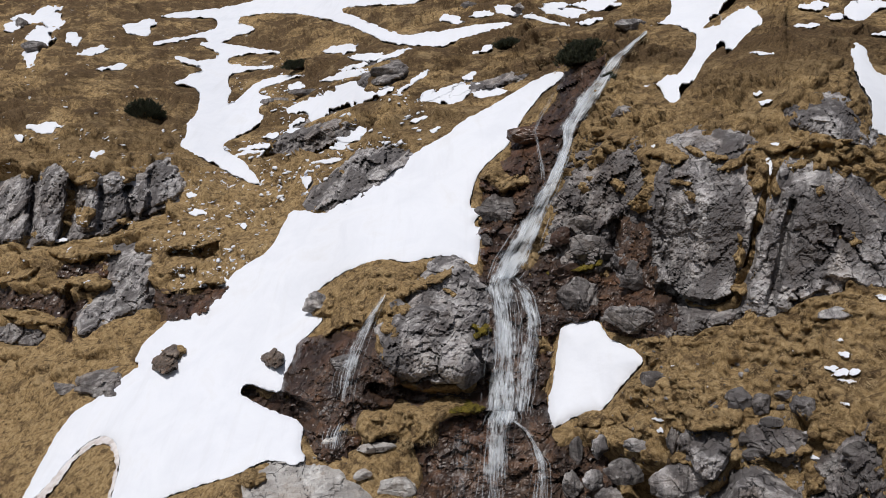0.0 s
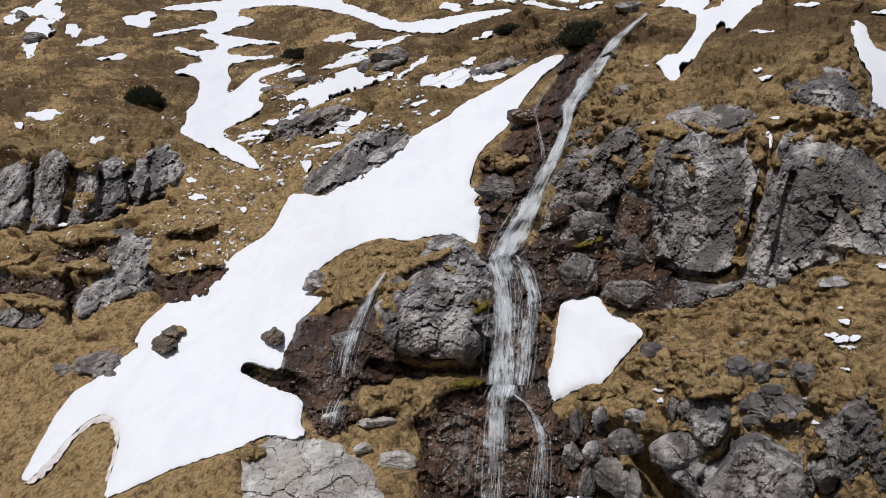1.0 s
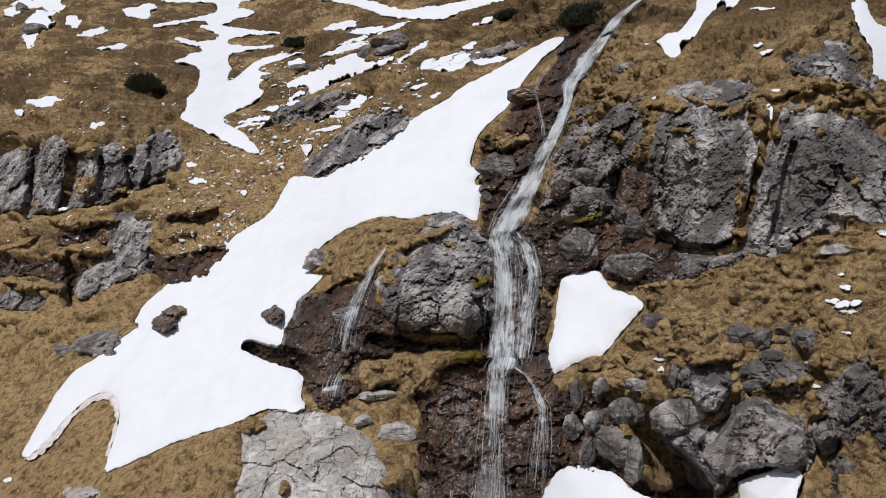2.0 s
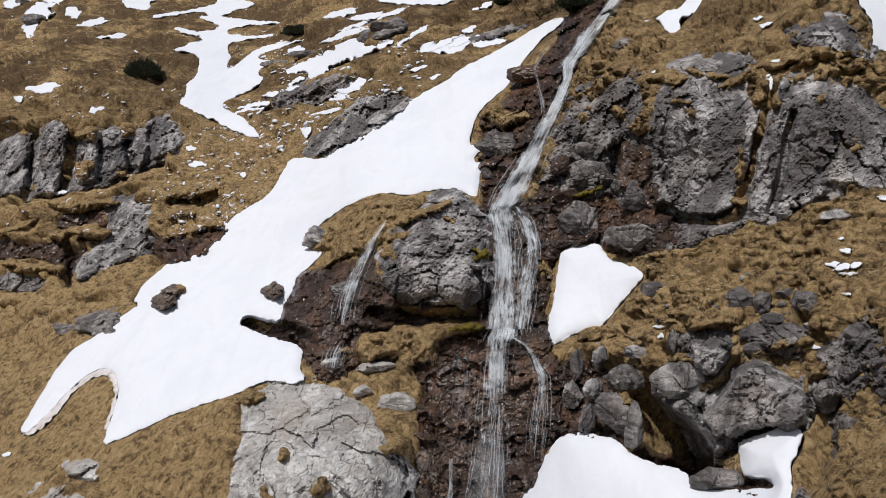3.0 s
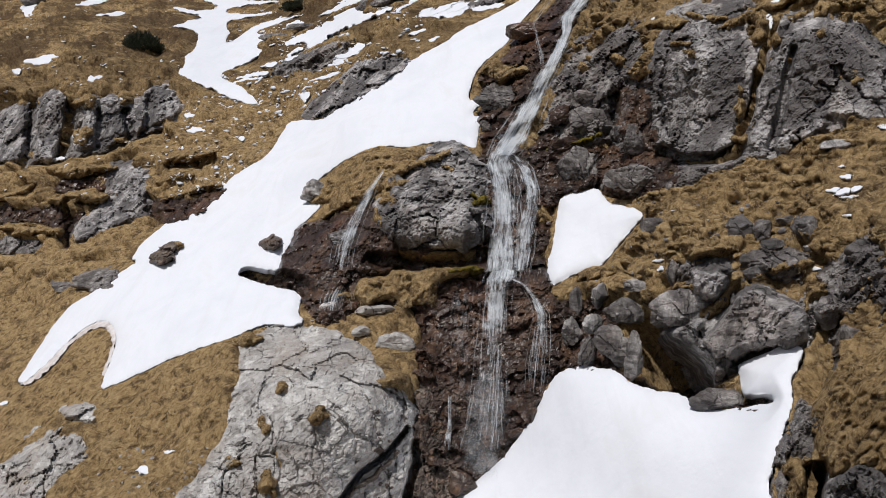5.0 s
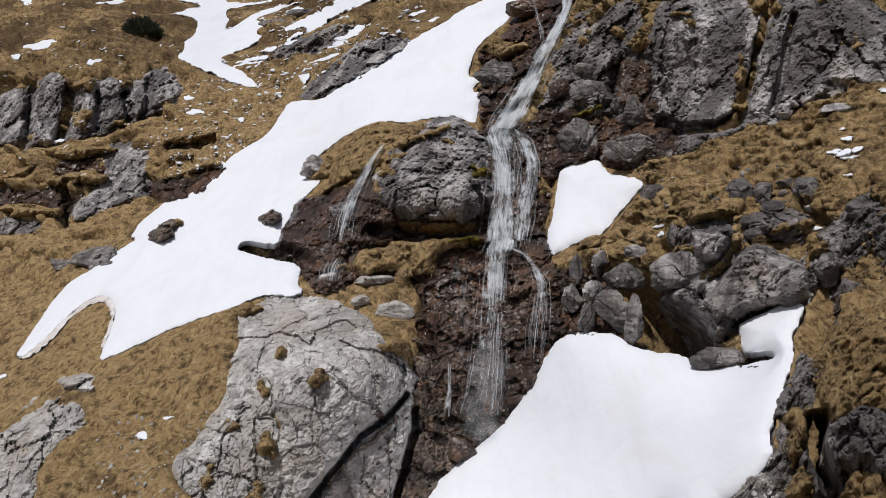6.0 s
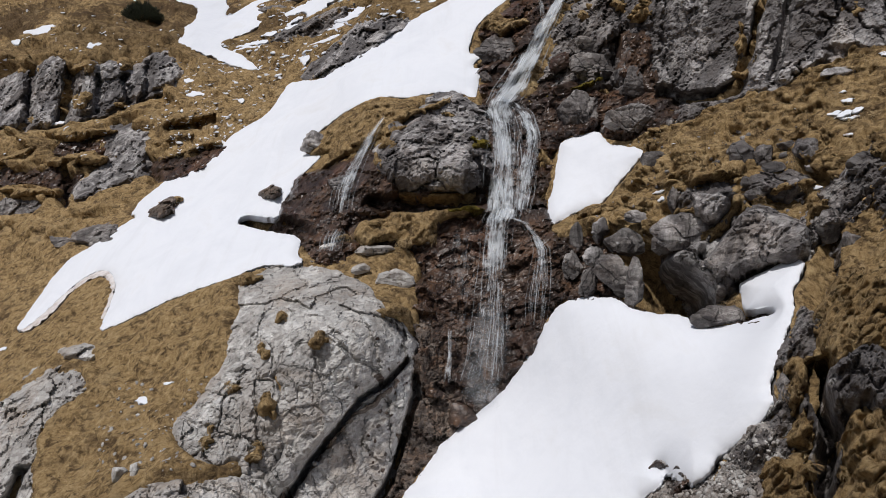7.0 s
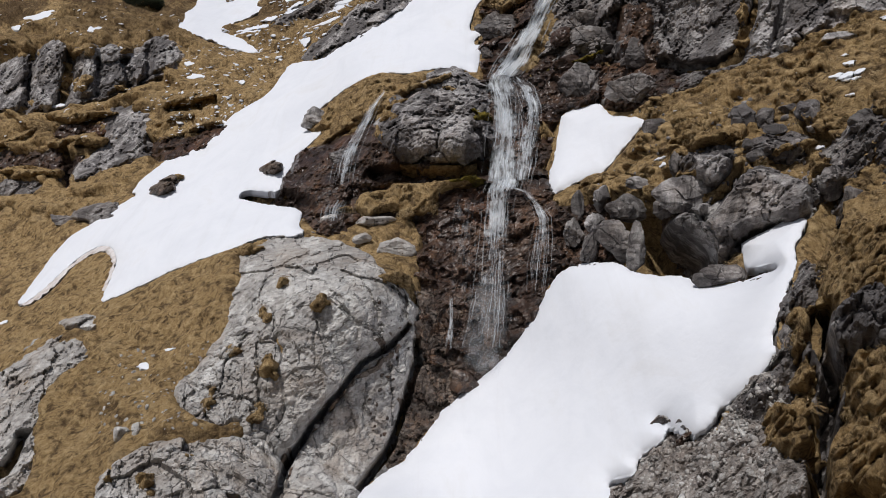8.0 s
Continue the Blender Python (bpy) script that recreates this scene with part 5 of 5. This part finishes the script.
# ---- boulders ----
def boulder(a, b, ra, rb, mat, label, seed, name="boulder", sunk=0.25):
    """A weathered block: a ball cut by flat joints, with knocked corners and grain, bedded in the slope."""
    rnd = random.Random(seed)
    bm = bmesh.new()
    bmesh.ops.create_icosphere(bm, subdivisions=5 if ra > 30 else 4, radius=1.0)
    p = np.array([v.co[:] for v in bm.verts])
    p /= np.linalg.norm(p, axis=1, keepdims=True)
    r = np.full(len(p), 1.25)
    for _ in range(15):
        n = np.array([rnd.gauss(0, 1), rnd.gauss(0, 1), rnd.gauss(0, 1)])
        n /= np.linalg.norm(n)
        r = np.minimum(r, rnd.uniform(0.62, 0.95) / np.maximum(p @ n, 1e-3))
    r = np.minimum(r, 1.2)
    y = float(distance(np.array(a / 1000), np.array(b / 1000)))
    size = np.array([ra * y, 0.8 * math.sqrt(ra * rb) * y, rb * y]) / 1000
    p = p * r[:, None] * size
    q = p + seed * 3.3
    gap, own, lean = cells(q, (0.35 + size[0] * 0.35, 0.6, 0.3 + size[2] * 0.3), 1.0)
    k = min(1.0, float(size.min()) / 0.8)
    swell = 0.16 * k * (own - 0.5) + 0.2 * k * lean + 0.07 * k * rough(q, 0.7, 6, 0.0, 0.5) + 0.035 * k * rough(q, 0.16, 3) - 0.08 * k * np.exp(-(gap / 0.05) ** 2) + 0.04 * k * crease(q, (0.7, 0.7, 0.5))
    p = p + p / np.linalg.norm(p, axis=1, keepdims=True) * swell[:, None]
    at = face(np.array(a / 1000), np.array(b / 1000))
    away = -np.array([a / 1000, 1.0, b / 1000])
    p = p + at + away * (float(size[1]) * (0.5 - sunk) + 0.1)
    f = np.array([[v.index for v in t.verts] for t in bm.faces])
    bm.free()
    ob = new(name, mesh_of(name, p, f, mat, True))
    SHEETS.append(("rock", p, np.concatenate([f, f[:, 2:]], 1)))
    return tagged(ob, label, "boulder", "boulders", kind="thing")


for k, (a, b, ra, rb) in enumerate(BOULDERS_FALL):
    boulder(a, b, ra, rb, (DARK_AND_SHADE_ROCK, WET_AND_SHADE_ROCK)[k == 0], "dark wet boulder wedged beside the waterfall", 10 + k)
for k, (a, b, ra, rb) in enumerate(BLOCKS_FALL):
    boulder(a, b, ra, rb, (DARK_AND_SHADE_ROCK, WET_AND_SHADE_ROCK)[k in (2, 3, 6)], "dark squared block in the wall beside the waterfall", 170 + k, sunk=0.1)
for k, (a, b, ra, rb) in enumerate(BOULDERS_MOUND):
    boulder(a, b, ra, rb, CLIFF_ROCK, "large grey lichened boulder bedded in the turf mound", 30 + k, sunk=0.3 if k < 3 else 0.0)
for k, (a, b, ra, rb) in enumerate(BOULDERS_CAVE):
    boulder(a, b, ra, rb, (CLIFF_ROCK, DARK_AND_SHADE_ROCK)[k in (0, 3, 4, 5, 7, 9, 10, 11)], "grey boulder jammed among others above the snow cone", 60 + k)
for k, (a, b, ra, rb) in enumerate(BOULDERS_BROW):
    boulder(a, b, ra, rb, (CLIFF_ROCK, DARK_AND_SHADE_ROCK)[k % 2], "grey angular rock bedded in the tussock brow", 140 + k, sunk=0.5)
for k, (a, b, ra, rb) in enumerate(BOULDERS_FOOT):
    boulder(a, b, ra, rb, WET_AND_SHADE_ROCK if k >= 10 else (PALE_ROCK, DARK_AND_SHADE_ROCK)[k in (4, 5, 6)], "weathered grey stone lying at the foot of the ledges", 90 + k)
for k, (a, b, ra, rb) in enumerate(CRAGS):
    boulder(a, b, ra, rb, (DARK_AND_SHADE_ROCK, CLIFF_ROCK)[k < 3], "small crag standing out of the upper slope", 120 + k, "crag")
TREE, KINDS = tree_of(SHEETS)


# ---- waterfall ----
def fall_path(line, every):
    """Bearing, rise and half width along a fall, at even steps of so many metres."""
    q = np.array(line, float) / 1000
    y = distance(q[:, 0], q[:, 1])
    s = np.concatenate([[0], np.cumsum(np.hypot(np.diff(q[:, 0]), np.diff(q[:, 1])) * y[1:])])
    t = np.linspace(0, s[-1], max(4, int(s[-1] / every)))
    return t, [np.interp(t, s, q[:, k]) for k in range(3)]


def soft(x, n):
    k = np.hanning(2 * n + 3)[1:-1]
    return np.convolve(np.pad(x, n, mode="edge"), k / k.sum(), "valid")


def falling(line, off, lanes=9):
    """A sheet of water before the rock: places on a grid of rows down and lanes across, with metres down and across."""
    t, (a, b, w) = fall_path(line, 0.09)
    s = np.linspace(-1, 1, lanes)
    far = np.empty((len(t), lanes))
    A, B = a[:, None] + w[:, None] * s, np.repeat(b[:, None], lanes, 1)
    for i in range(len(t)):
        for j in range(lanes):
            at, nor, kind = meet(A[i, j], B[i, j])
            far[i, j] = at.y if at else 30.0
    low = far.copy()
    for k in range(1, 3):
        low[k:] = np.minimum(low[k:], far[:-k])
        low[:-k] = np.minimum(low[:-k], far[k:])
    for j in range(lanes):
        low[:, j] = soft(low[:, j], 4)
    low = low - off
    return t, s, np.stack([A * low, low, MID_EYE + B * low], -1), w * low.mean(1)


def water_mesh(name, v, f, uv, edge, mat):
    me = mesh_of(name, v, f, mat)
    loops = np.asarray(f).ravel()
    layer = me.uv_layers.new(name="UVMap")
    layer.data.foreach_set("uv", np.asarray(uv, np.float32)[loops].ravel())
    at = me.attributes.new("edge", "FLOAT", "POINT")
    at.data.foreach_set("value", np.asarray(edge, np.float32))
    return me


def stream(name, line, mat, parent, threads, thread_mat, off=0.12, lanes=11, thin=0.03, label="", seed=0, ends=(0.1, 0.1)):
    rnd = random.Random(seed)
    t, s, p, w = falling(line, off, lanes)
    rows = len(t)
    u = (s[None, :] * w[:, None])
    ph = soft(np.array([rnd.uniform(0.55, 1.0) for _ in range(rows)]), 5)
    side = smooth((1 - np.abs(s)[None, :]) * (0.6 + 0.9 * ph[:, None]), 0.0, 0.9)
    end = np.clip(t / ends[0], 0, 1) * np.clip((t[-1] - t) / ends[1], 0, 1)
    edge = side * end[:, None]
    uv = np.stack([u + seed * 3.7, np.repeat(t[:, None], lanes, 1)], -1)
    body = part(name, water_mesh(name, p.reshape(-1, 3), grid_faces(rows, lanes), uv.reshape(-1, 2), edge.ravel(), mat), parent, label)
    # threads that part from the sheet
    V, Fc, UV, E = [], [], [], []
    for k in range(threads):
        i0 = rnd.randrange(0, max(1, rows - 6))
        n = min(rows - i0, rnd.randrange(6, 30))
        c = rnd.gauss(0, 0.5)
        lane, out = c, rnd.uniform(0.02, 0.22)
        wid = thin * rnd.uniform(0.5, 1.6)
        base = sum(len(x) for x in V)
        ring, drift = [], 0.0
        for m in range(n):
            i = i0 + m
            drift += rnd.gauss(0, 0.014)
            x = np.clip((lane + drift) * 0.5 + 0.5, 0, 1) * (lanes - 1)
            j = min(int(x), lanes - 2)
            c0 = p[i, j] * (1 - (x - j)) + p[i, j + 1] * (x - j) + np.array([0, -out, 0])
            taper = wid * math.sin(math.pi * (m + 0.6) / (n + 0.2)) ** 0.5
            ring += [c0 + np.array([-taper, 0, 0]), c0, c0 + np.array([taper, 0, 0])]
        V.append(np.array(ring))
        Fc += [[base + 3 * m + o, base + 3 * m + o + 1, base + 3 * m + o + 4, base + 3 * m + o + 3] for m in range(n - 1) for o in (0, 1)]
        UV += [(seed + k * 0.31 + (q % 3) * wid, t[i0 + q // 3]) for q in range(3 * n)]
        E += [0.0, math.sin(math.pi * 0.5), 0.0] * n
    if threads:
        part("water_threads", water_mesh("water_threads", np.concatenate(V), Fc, UV, E, thread_mat), body, "fine white threads of falling water")
    return body


waterfall = tagged(new("waterfall"), "narrow white waterfall breaking over stepped dark rock", "waterfall", kind="thing")
waterfall.location = (0, 0, 0)
stream("upper_chute", FALL_UPPER, WATER_FULL, waterfall, 50, WATER_THREAD, 0.3, 11, 0.03, "foaming chute of white water", 1)
stream("middle_veil", FALL_VEIL, WATER_VEIL, waterfall, 36, WATER_THREAD, 0.18, 13, 0.02, "broken white veil of water over a step", 2)
stream("right_veil", FALL_VEIL_EAST, WATER_THIN, waterfall, 40, WATER_THREAD, 0.14, 9, 0.018, "thin parallel strand of falling water", 9)
stream("veil_spray", FALL_SPRAY, WATER_MIST, waterfall, 30, WATER_THREAD, 0.10, 13, 0.014, "faint spray between the strands", 10)
stream("splash", FALL_SPLASH, WATER_FULL, waterfall, 24, WATER_THREAD, 0.26, 13, 0.02, "white splash on the ledge", 11, ends=(0.12, 0.2))
stream("lower_veil", FALL_LOWER, WATER_VEIL, waterfall, 44, WATER_THREAD, 0.18, 15, 0.022, "thinning veil of falling water", 3, ends=(0.1, 5.0))
stream("lower_mist", FALL_MIST, WATER_HAZE, waterfall, 0, WATER_THREAD, 0.25, 15, 0.02, "pale drifting spray at the foot", 12, ends=(1.2, 0.6))
stream("side_rill", FALL_SIDE, WATER_THIN, waterfall, 40, WATER_THREAD, 0.12, 9, 0.014, "thin side rill curling over a rounded ledge", 4, ends=(0.1, 2.5))
stream("thin_curtain", FALL_WEST_VEIL, WATER_MIST, waterfall, 60, WATER_MIST, 0.12, 15, 0.014, "faint dripping curtain on brown rock", 5, ends=(0.3, 1.0))
rill = tagged(new("small_waterfall"), "small thin waterfall running off the turf mound", "waterfall", kind="thing")
stream("rill", RILL, WATER_THIN, rill, 50, WATER_THREAD, 0.12, 9, 0.016, "", 6, ends=(0.1, 0.9))
stream("rill_foot", RILL_FOOT, WATER_MIST, rill, 24, WATER_THREAD, 0.10, 9, 0.016, "", 7)
stream("drip", FALL_DRIP, WATER_THIN, waterfall, 14, WATER_THREAD, 0.1, 5, 0.012, "single thin drip beside the veil", 13)
stream("seep", SEEP, WATER_MIST, waterfall, 16, WATER_THREAD, 0.08, 5, 0.012, "thin side trickle on dark ledges", 8)


# ---- tussocks ----
def blade_clump(rnd, blades, tall, wide):
    """A tuft of thin blades combed downhill (local -y) over a dome: verts and triangles, radius about one."""
    V, Fc = [], []
    for _ in range(blades):
        ph, th = rnd.uniform(0, 2 * math.pi), math.acos(rnd.uniform(0.05, 1.0))
        n = Vector((math.sin(th) * math.cos(ph), math.sin(th) * math.sin(ph), math.cos(th)))
        root = Vector((n.x * 0.9, n.y * 0.9, n.z * tall * 0.9))
        way = Vector((0.6 * n.x + rnd.gauss(0, 0.4), 0.6 * n.y - 0.5 + rnd.gauss(0, 0.3), -0.3 + rnd.gauss(0, 0.2)))
        way = (way - n * way.dot(n) * 0.9).normalized()
        L = rnd.uniform(0.3, 0.8)
        side = way.cross(n).normalized() * wide * rnd.uniform(0.6, 1.3)
        tip = root + way * L + Vector((0, -0.1, -0.15 * L)) + n * rnd.uniform(0.0, 0.35)
        k = len(V)
        V += [(root - side)[:], (root + side)[:], tip[:]]
        Fc.append((k, k + 1, k + 2))
    return np.array(V), np.array(Fc)


def scatter(name, spots, forms, mat, label, category):
    """One mesh of many small forms: spots are (place, upward, size, turn, form); local y points uphill but for the turn."""
    V, Fc, base = [], [], 0
    for at, up, size, turn, k in spots:
        v, f = forms[k]
        z = Vector(up).normalized()
        x = Vector((0, 0.8, 0.6)).cross(z).normalized()
        m = np.array([x[:], z.cross(x)[:], z[:]]).T @ np.array(Matrix.Rotation(turn, 3, "Z"))
        V.append(v @ m.T * size + np.array(at))
        Fc.append(f + base)
        base += len(v)
    if not V:
        return None
    ob = new(name, mesh_of(name, np.concatenate(V), np.concatenate(Fc), mat))
    return tagged(ob, label, category, kind="stuff")


GA, GB = np.meshgrid(np.arange(-0.68, 0.68, 0.004), np.arange(-0.68, 0.38, 0.004))
CUT = groove(GA, GB, distance(GA, GB))


def cleft_near(a, b):
    return CUT[min(int((b + 0.68) / 0.004), CUT.shape[0] - 1), min(int((a + 0.68) / 0.004), CUT.shape[1] - 1)]


rnd = random.Random(5)
NEAR_FORMS = [blade_clump(random.Random(k), 56, 0.7, 0.03) for k in range(8)]
CLOSE_FORMS = [blade_clump(random.Random(300 + k), 80, 0.7, 0.022) for k in range(6)]
SHORT_FORMS = [blade_clump(random.Random(20 + k), 34, 0.35, 0.035) for k in range(8)]
FAR_FORMS = [blade_clump(random.Random(40 + k), 26, 0.4, 0.06) for k in range(6)]
close, near, short, far, heath = [], [], [], [], []
draw = np.random.default_rng(5)
ALL_A, ALL_B = draw.uniform(-0.67, 0.67, 260000), draw.uniform(-0.66, 0.37, 260000)
FOUND = []
for a, b, y in zip(ALL_A.tolist(), ALL_B.tolist(), distance(ALL_A, ALL_B).tolist()):
    if y > 85 or rnd.random() > min(1.0, (y / 42) ** 2):
        continue
    at, nor, kind = meet(a, b)
    if kind in ("turf", "mound") and cleft_near(a, b) < 0.12:
        FOUND.append((a, y, at, nor, kind))
CROWN = hummocks(np.array([f[2][:] for f in FOUND]))
for (a, y, at, nor, kind), crown in zip(FOUND, CROWN.tolist()):
    if crown < (0.62 if y < 34 else 0.4) + rnd.gauss(0, 0.12) or rnd.random() < (0.93 if a > 0.1 and 22 < y < 60 else 0.78 if a > 0.1 or y > 34 else 0.5):
        continue
    shaggy = 0.7 if kind == "mound" else 0.5 + 0.5 * math.tanh((a - 0.12) * 14)
    up = Vector((nor.x * 0.6 + rnd.gauss(0, 0.12), nor.y * 0.6 - 0.25, nor.z * 0.6 + 0.45))
    swell = 0.5 + 0.5 * noise.noise(at * 0.45)
    size = (0.07 + 0.05 * shaggy + 0.09 * rnd.random() ** 2 * (0.4 + shaggy)) * (0.6 + 0.8 * swell)
    spot = [at - Vector((0, 0, 0.35 * size)), up, size, rnd.gauss(0, 0.6), rnd.randrange(6)]
    if y > 34:
        spot[2] = size * 1.3
        dark = noise.fractal(at * 0.13, 0.8, 2.0, 4) > 0.02 and at.z > 22
        (heath if dark else far).append(spot)
    else:
        (close if y < 17 and shaggy > 0.35 else near if shaggy > 0.35 else short).append(spot)
scatter("grass_tussocks", near, NEAR_FORMS, STRAW, "drooping straw-coloured tussocks of last year's grass", "grass")
scatter("grass_tussocks", close, CLOSE_FORMS, STRAW, "shaggy straw-coloured tussocks on a steep rib", "grass")
scatter("grass_tussocks", short, SHORT_FORMS, STRAW, "short matted straw-coloured grass", "grass")
scatter("grass_tussocks", far, FAR_FORMS, STRAW, "matted brown tussocks on the upper slope", "grass")
scatter("heath_tufts", heath, FAR_FORMS, HEATH, "dark brown heath tufts on the upper slope", "heath")


# ---- stones ----
def stone_form(rnd):
    bm = bmesh.new()
    bmesh.ops.create_icosphere(bm, subdivisions=1, radius=0.5)
    v = np.array([q.co[:] for q in bm.verts])
    v = v * np.array([1.0, rnd.uniform(0.6, 0.9), rnd.uniform(0.4, 0.7)]) * (1 + 0.25 * np.array([[rnd.uniform(-1, 1)] for _ in v]))
    f = np.array([[q.index for q in t.verts] for t in bm.faces])
    bm.free()
    return v, f


def fleck_form(rnd):
    v, f = stone_form(rnd)
    return v * np.array([1.5, rnd.uniform(0.5, 1.0), 0.3]), f


FLECKS = [fleck_form(random.Random(170 + k)) for k in range(8)]
STONES = [stone_form(random.Random(70 + k)) for k in range(8)]


def strew(count, lo, hi, small, large, mat, label, kinds, seed):
    rnd, spots = random.Random(seed), []
    for _ in range(count):
        a, b = rnd.uniform(lo[0], hi[0]), rnd.uniform(lo[1], hi[1])
        at, nor, kind = meet(a, b)
        if kind in kinds:
            spots.append((at, nor, rnd.uniform(small, large) * rnd.uniform(0.6, 1.0) ** 2, rnd.uniform(0, 6), rnd.randrange(8)))
    return scatter("loose_stones", spots, STONES, mat, label, "stones")


strew(1100, (0.15, -0.66), (0.46, -0.42), 0.05, 0.24, PALE_ROCK, "loose grey stones on the bank below the snow cone", ("rock", "turf"), 1)
strew(300, (-0.47, -0.50), (-0.12, -0.34), 0.04, 0.24, PALE_ROCK, "pale stones strewn where turf meets slab", ("rock", "turf"), 2)
strew(200, (-0.2, -0.17), (0.07, -0.08), 0.04, 0.25, DARK_AND_SHADE_ROCK, "small dark stones on the ledge under the boulder", ("rock",), 3)
strew(220, (-0.10, -0.56), (0.10, -0.2), 0.05, 0.25, WET_AND_SHADE_ROCK, "wet brown stones under the waterfall", ("rock",), 4)
strew(160, (0.2, -0.16), (0.5, 0.0), 0.05, 0.30, CLIFF_ROCK, "grey stones among the turf brows", ("rock", "turf"), 5)


# ---- flecks of snow left in the grass ----
def flecks(count, lo, hi, small, large, label, seed):
    rnd, spots = random.Random(seed), []
    for _ in range(count):
        a, b = rnd.uniform(lo[0], hi[0]), rnd.uniform(lo[1], hi[1])
        at, nor, kind = meet(a, b)
        if kind in ("turf", "mound") and noise.noise(at * 0.5) > -0.1:
            spots.append((at - nor * 0.02, nor * 0.3 + Vector((0, -0.5, 0.8)), rnd.uniform(small, large) * rnd.uniform(0.4, 1.0), rnd.uniform(0, 6), rnd.randrange(8)))
    return scatter("snow_flecks", spots, FLECKS, SNOW, label, "snow")


flecks(700, (-0.40, 0.02), (-0.22, 0.16), 0.10, 0.36, "scattered white snow flecks in brown grass", 1)
flecks(1100, (-0.30, 0.13), (-0.02, 0.29), 0.12, 0.6, "scattered white snow flecks between rock ribs", 2)
flecks(520, (-0.60, 0.02), (-0.25, 0.34), 0.12, 0.5, "thin white snow flecks on the heath", 3)
flecks(50, (0.30, -0.03), (0.60, 0.28), 0.06, 0.25, "tiny white snow flecks among the tussocks", 4)


# ---- dwarf pines ----
def pine(a, b, ra, rb, seed):
    rnd = random.Random(seed)
    y = float(distance(np.array(a / 1000), np.array(b / 1000)))
    wide, high = 1.05 * ra * y / 1000, 1.6 * rb * y / 1000
    foot = Vector(face(np.array(a / 1000), np.array((b - 0.8 * rb) / 1000)))
    bush = tagged(new("dwarf_pine"), "dark green dwarf mountain pine spreading low on the slope", "shrub", kind="thing")
    bush.location = foot
    V, Fc, LV, LF = [], [], [], []
    for k in range(16):
        turn, reach = 2 * math.pi * k / 16 + rnd.uniform(-0.2, 0.2), rnd.uniform(0.5, 0.95)
        tip = Vector((wide * reach * math.cos(turn), 0.5 * wide * reach * math.sin(turn), high * rnd.uniform(0.4, 0.9)))
        mid = Vector((tip.x * 0.6, tip.y * 0.6, tip.z * 0.25))
        base = len(LV)
        for i in range(5):
            t = i / 4
            c = mid * (2 * t * (1 - t)) + tip * (t * t)
            r = 0.07 * (1 - 0.8 * t)
            for j in range(5):
                LV.append((c.x + r * math.cos(j * 1.257), c.y + r * math.sin(j * 1.257), c.z))
        for i in range(4):
            for j in range(5):
                q, w = base + i * 5 + j, base + i * 5 + (j + 1) % 5
                LF.append((q, w, w + 5, q + 5))
    for _ in range(int(500 + 260 * wide * high)):
        d = Vector((rnd.gauss(0, 1), rnd.gauss(0, 1), abs(rnd.gauss(0, 1)))).normalized()
        g = 0.75 + 0.25 * noise.noise(d * 2.3 + Vector((seed, 0, 0)))
        r = rnd.uniform(0.45, 1.0) ** 0.5 * g
        c = Vector((d.x * wide * r * 1.08, d.y * wide * 0.6 * r, d.z * high * r))
        up = (d + Vector((0, 0, 0.9))).normalized()
        L = rnd.uniform(0.14, 0.26)
        for _ in range(22):
            s = (up + 0.75 * Vector((rnd.gauss(0, 1), rnd.gauss(0, 1), rnd.gauss(0, 1)))).normalized()
            w = s.cross(Vector((rnd.gauss(0, 1), rnd.gauss(0, 1), 0.3))).normalized() * 0.02
            root = c + up * L * rnd.uniform(-0.5, 0.4)
            k = len(V)
            V += [(root - w)[:], (root + w)[:], (root + s * L * 0.7)[:]]
            Fc.append((k, k + 1, k + 2))
    part("limbs", mesh_of("limbs", LV, LF, BARK), bush, "grey-brown crooked limbs")
    part("crown", mesh_of("crown", V, Fc, NEEDLES), bush, "dense dark needle tufts")
    return bush


for k, (a, b, ra, rb) in enumerate(PINES):
    pine(a, b, ra, rb, 200 + k)
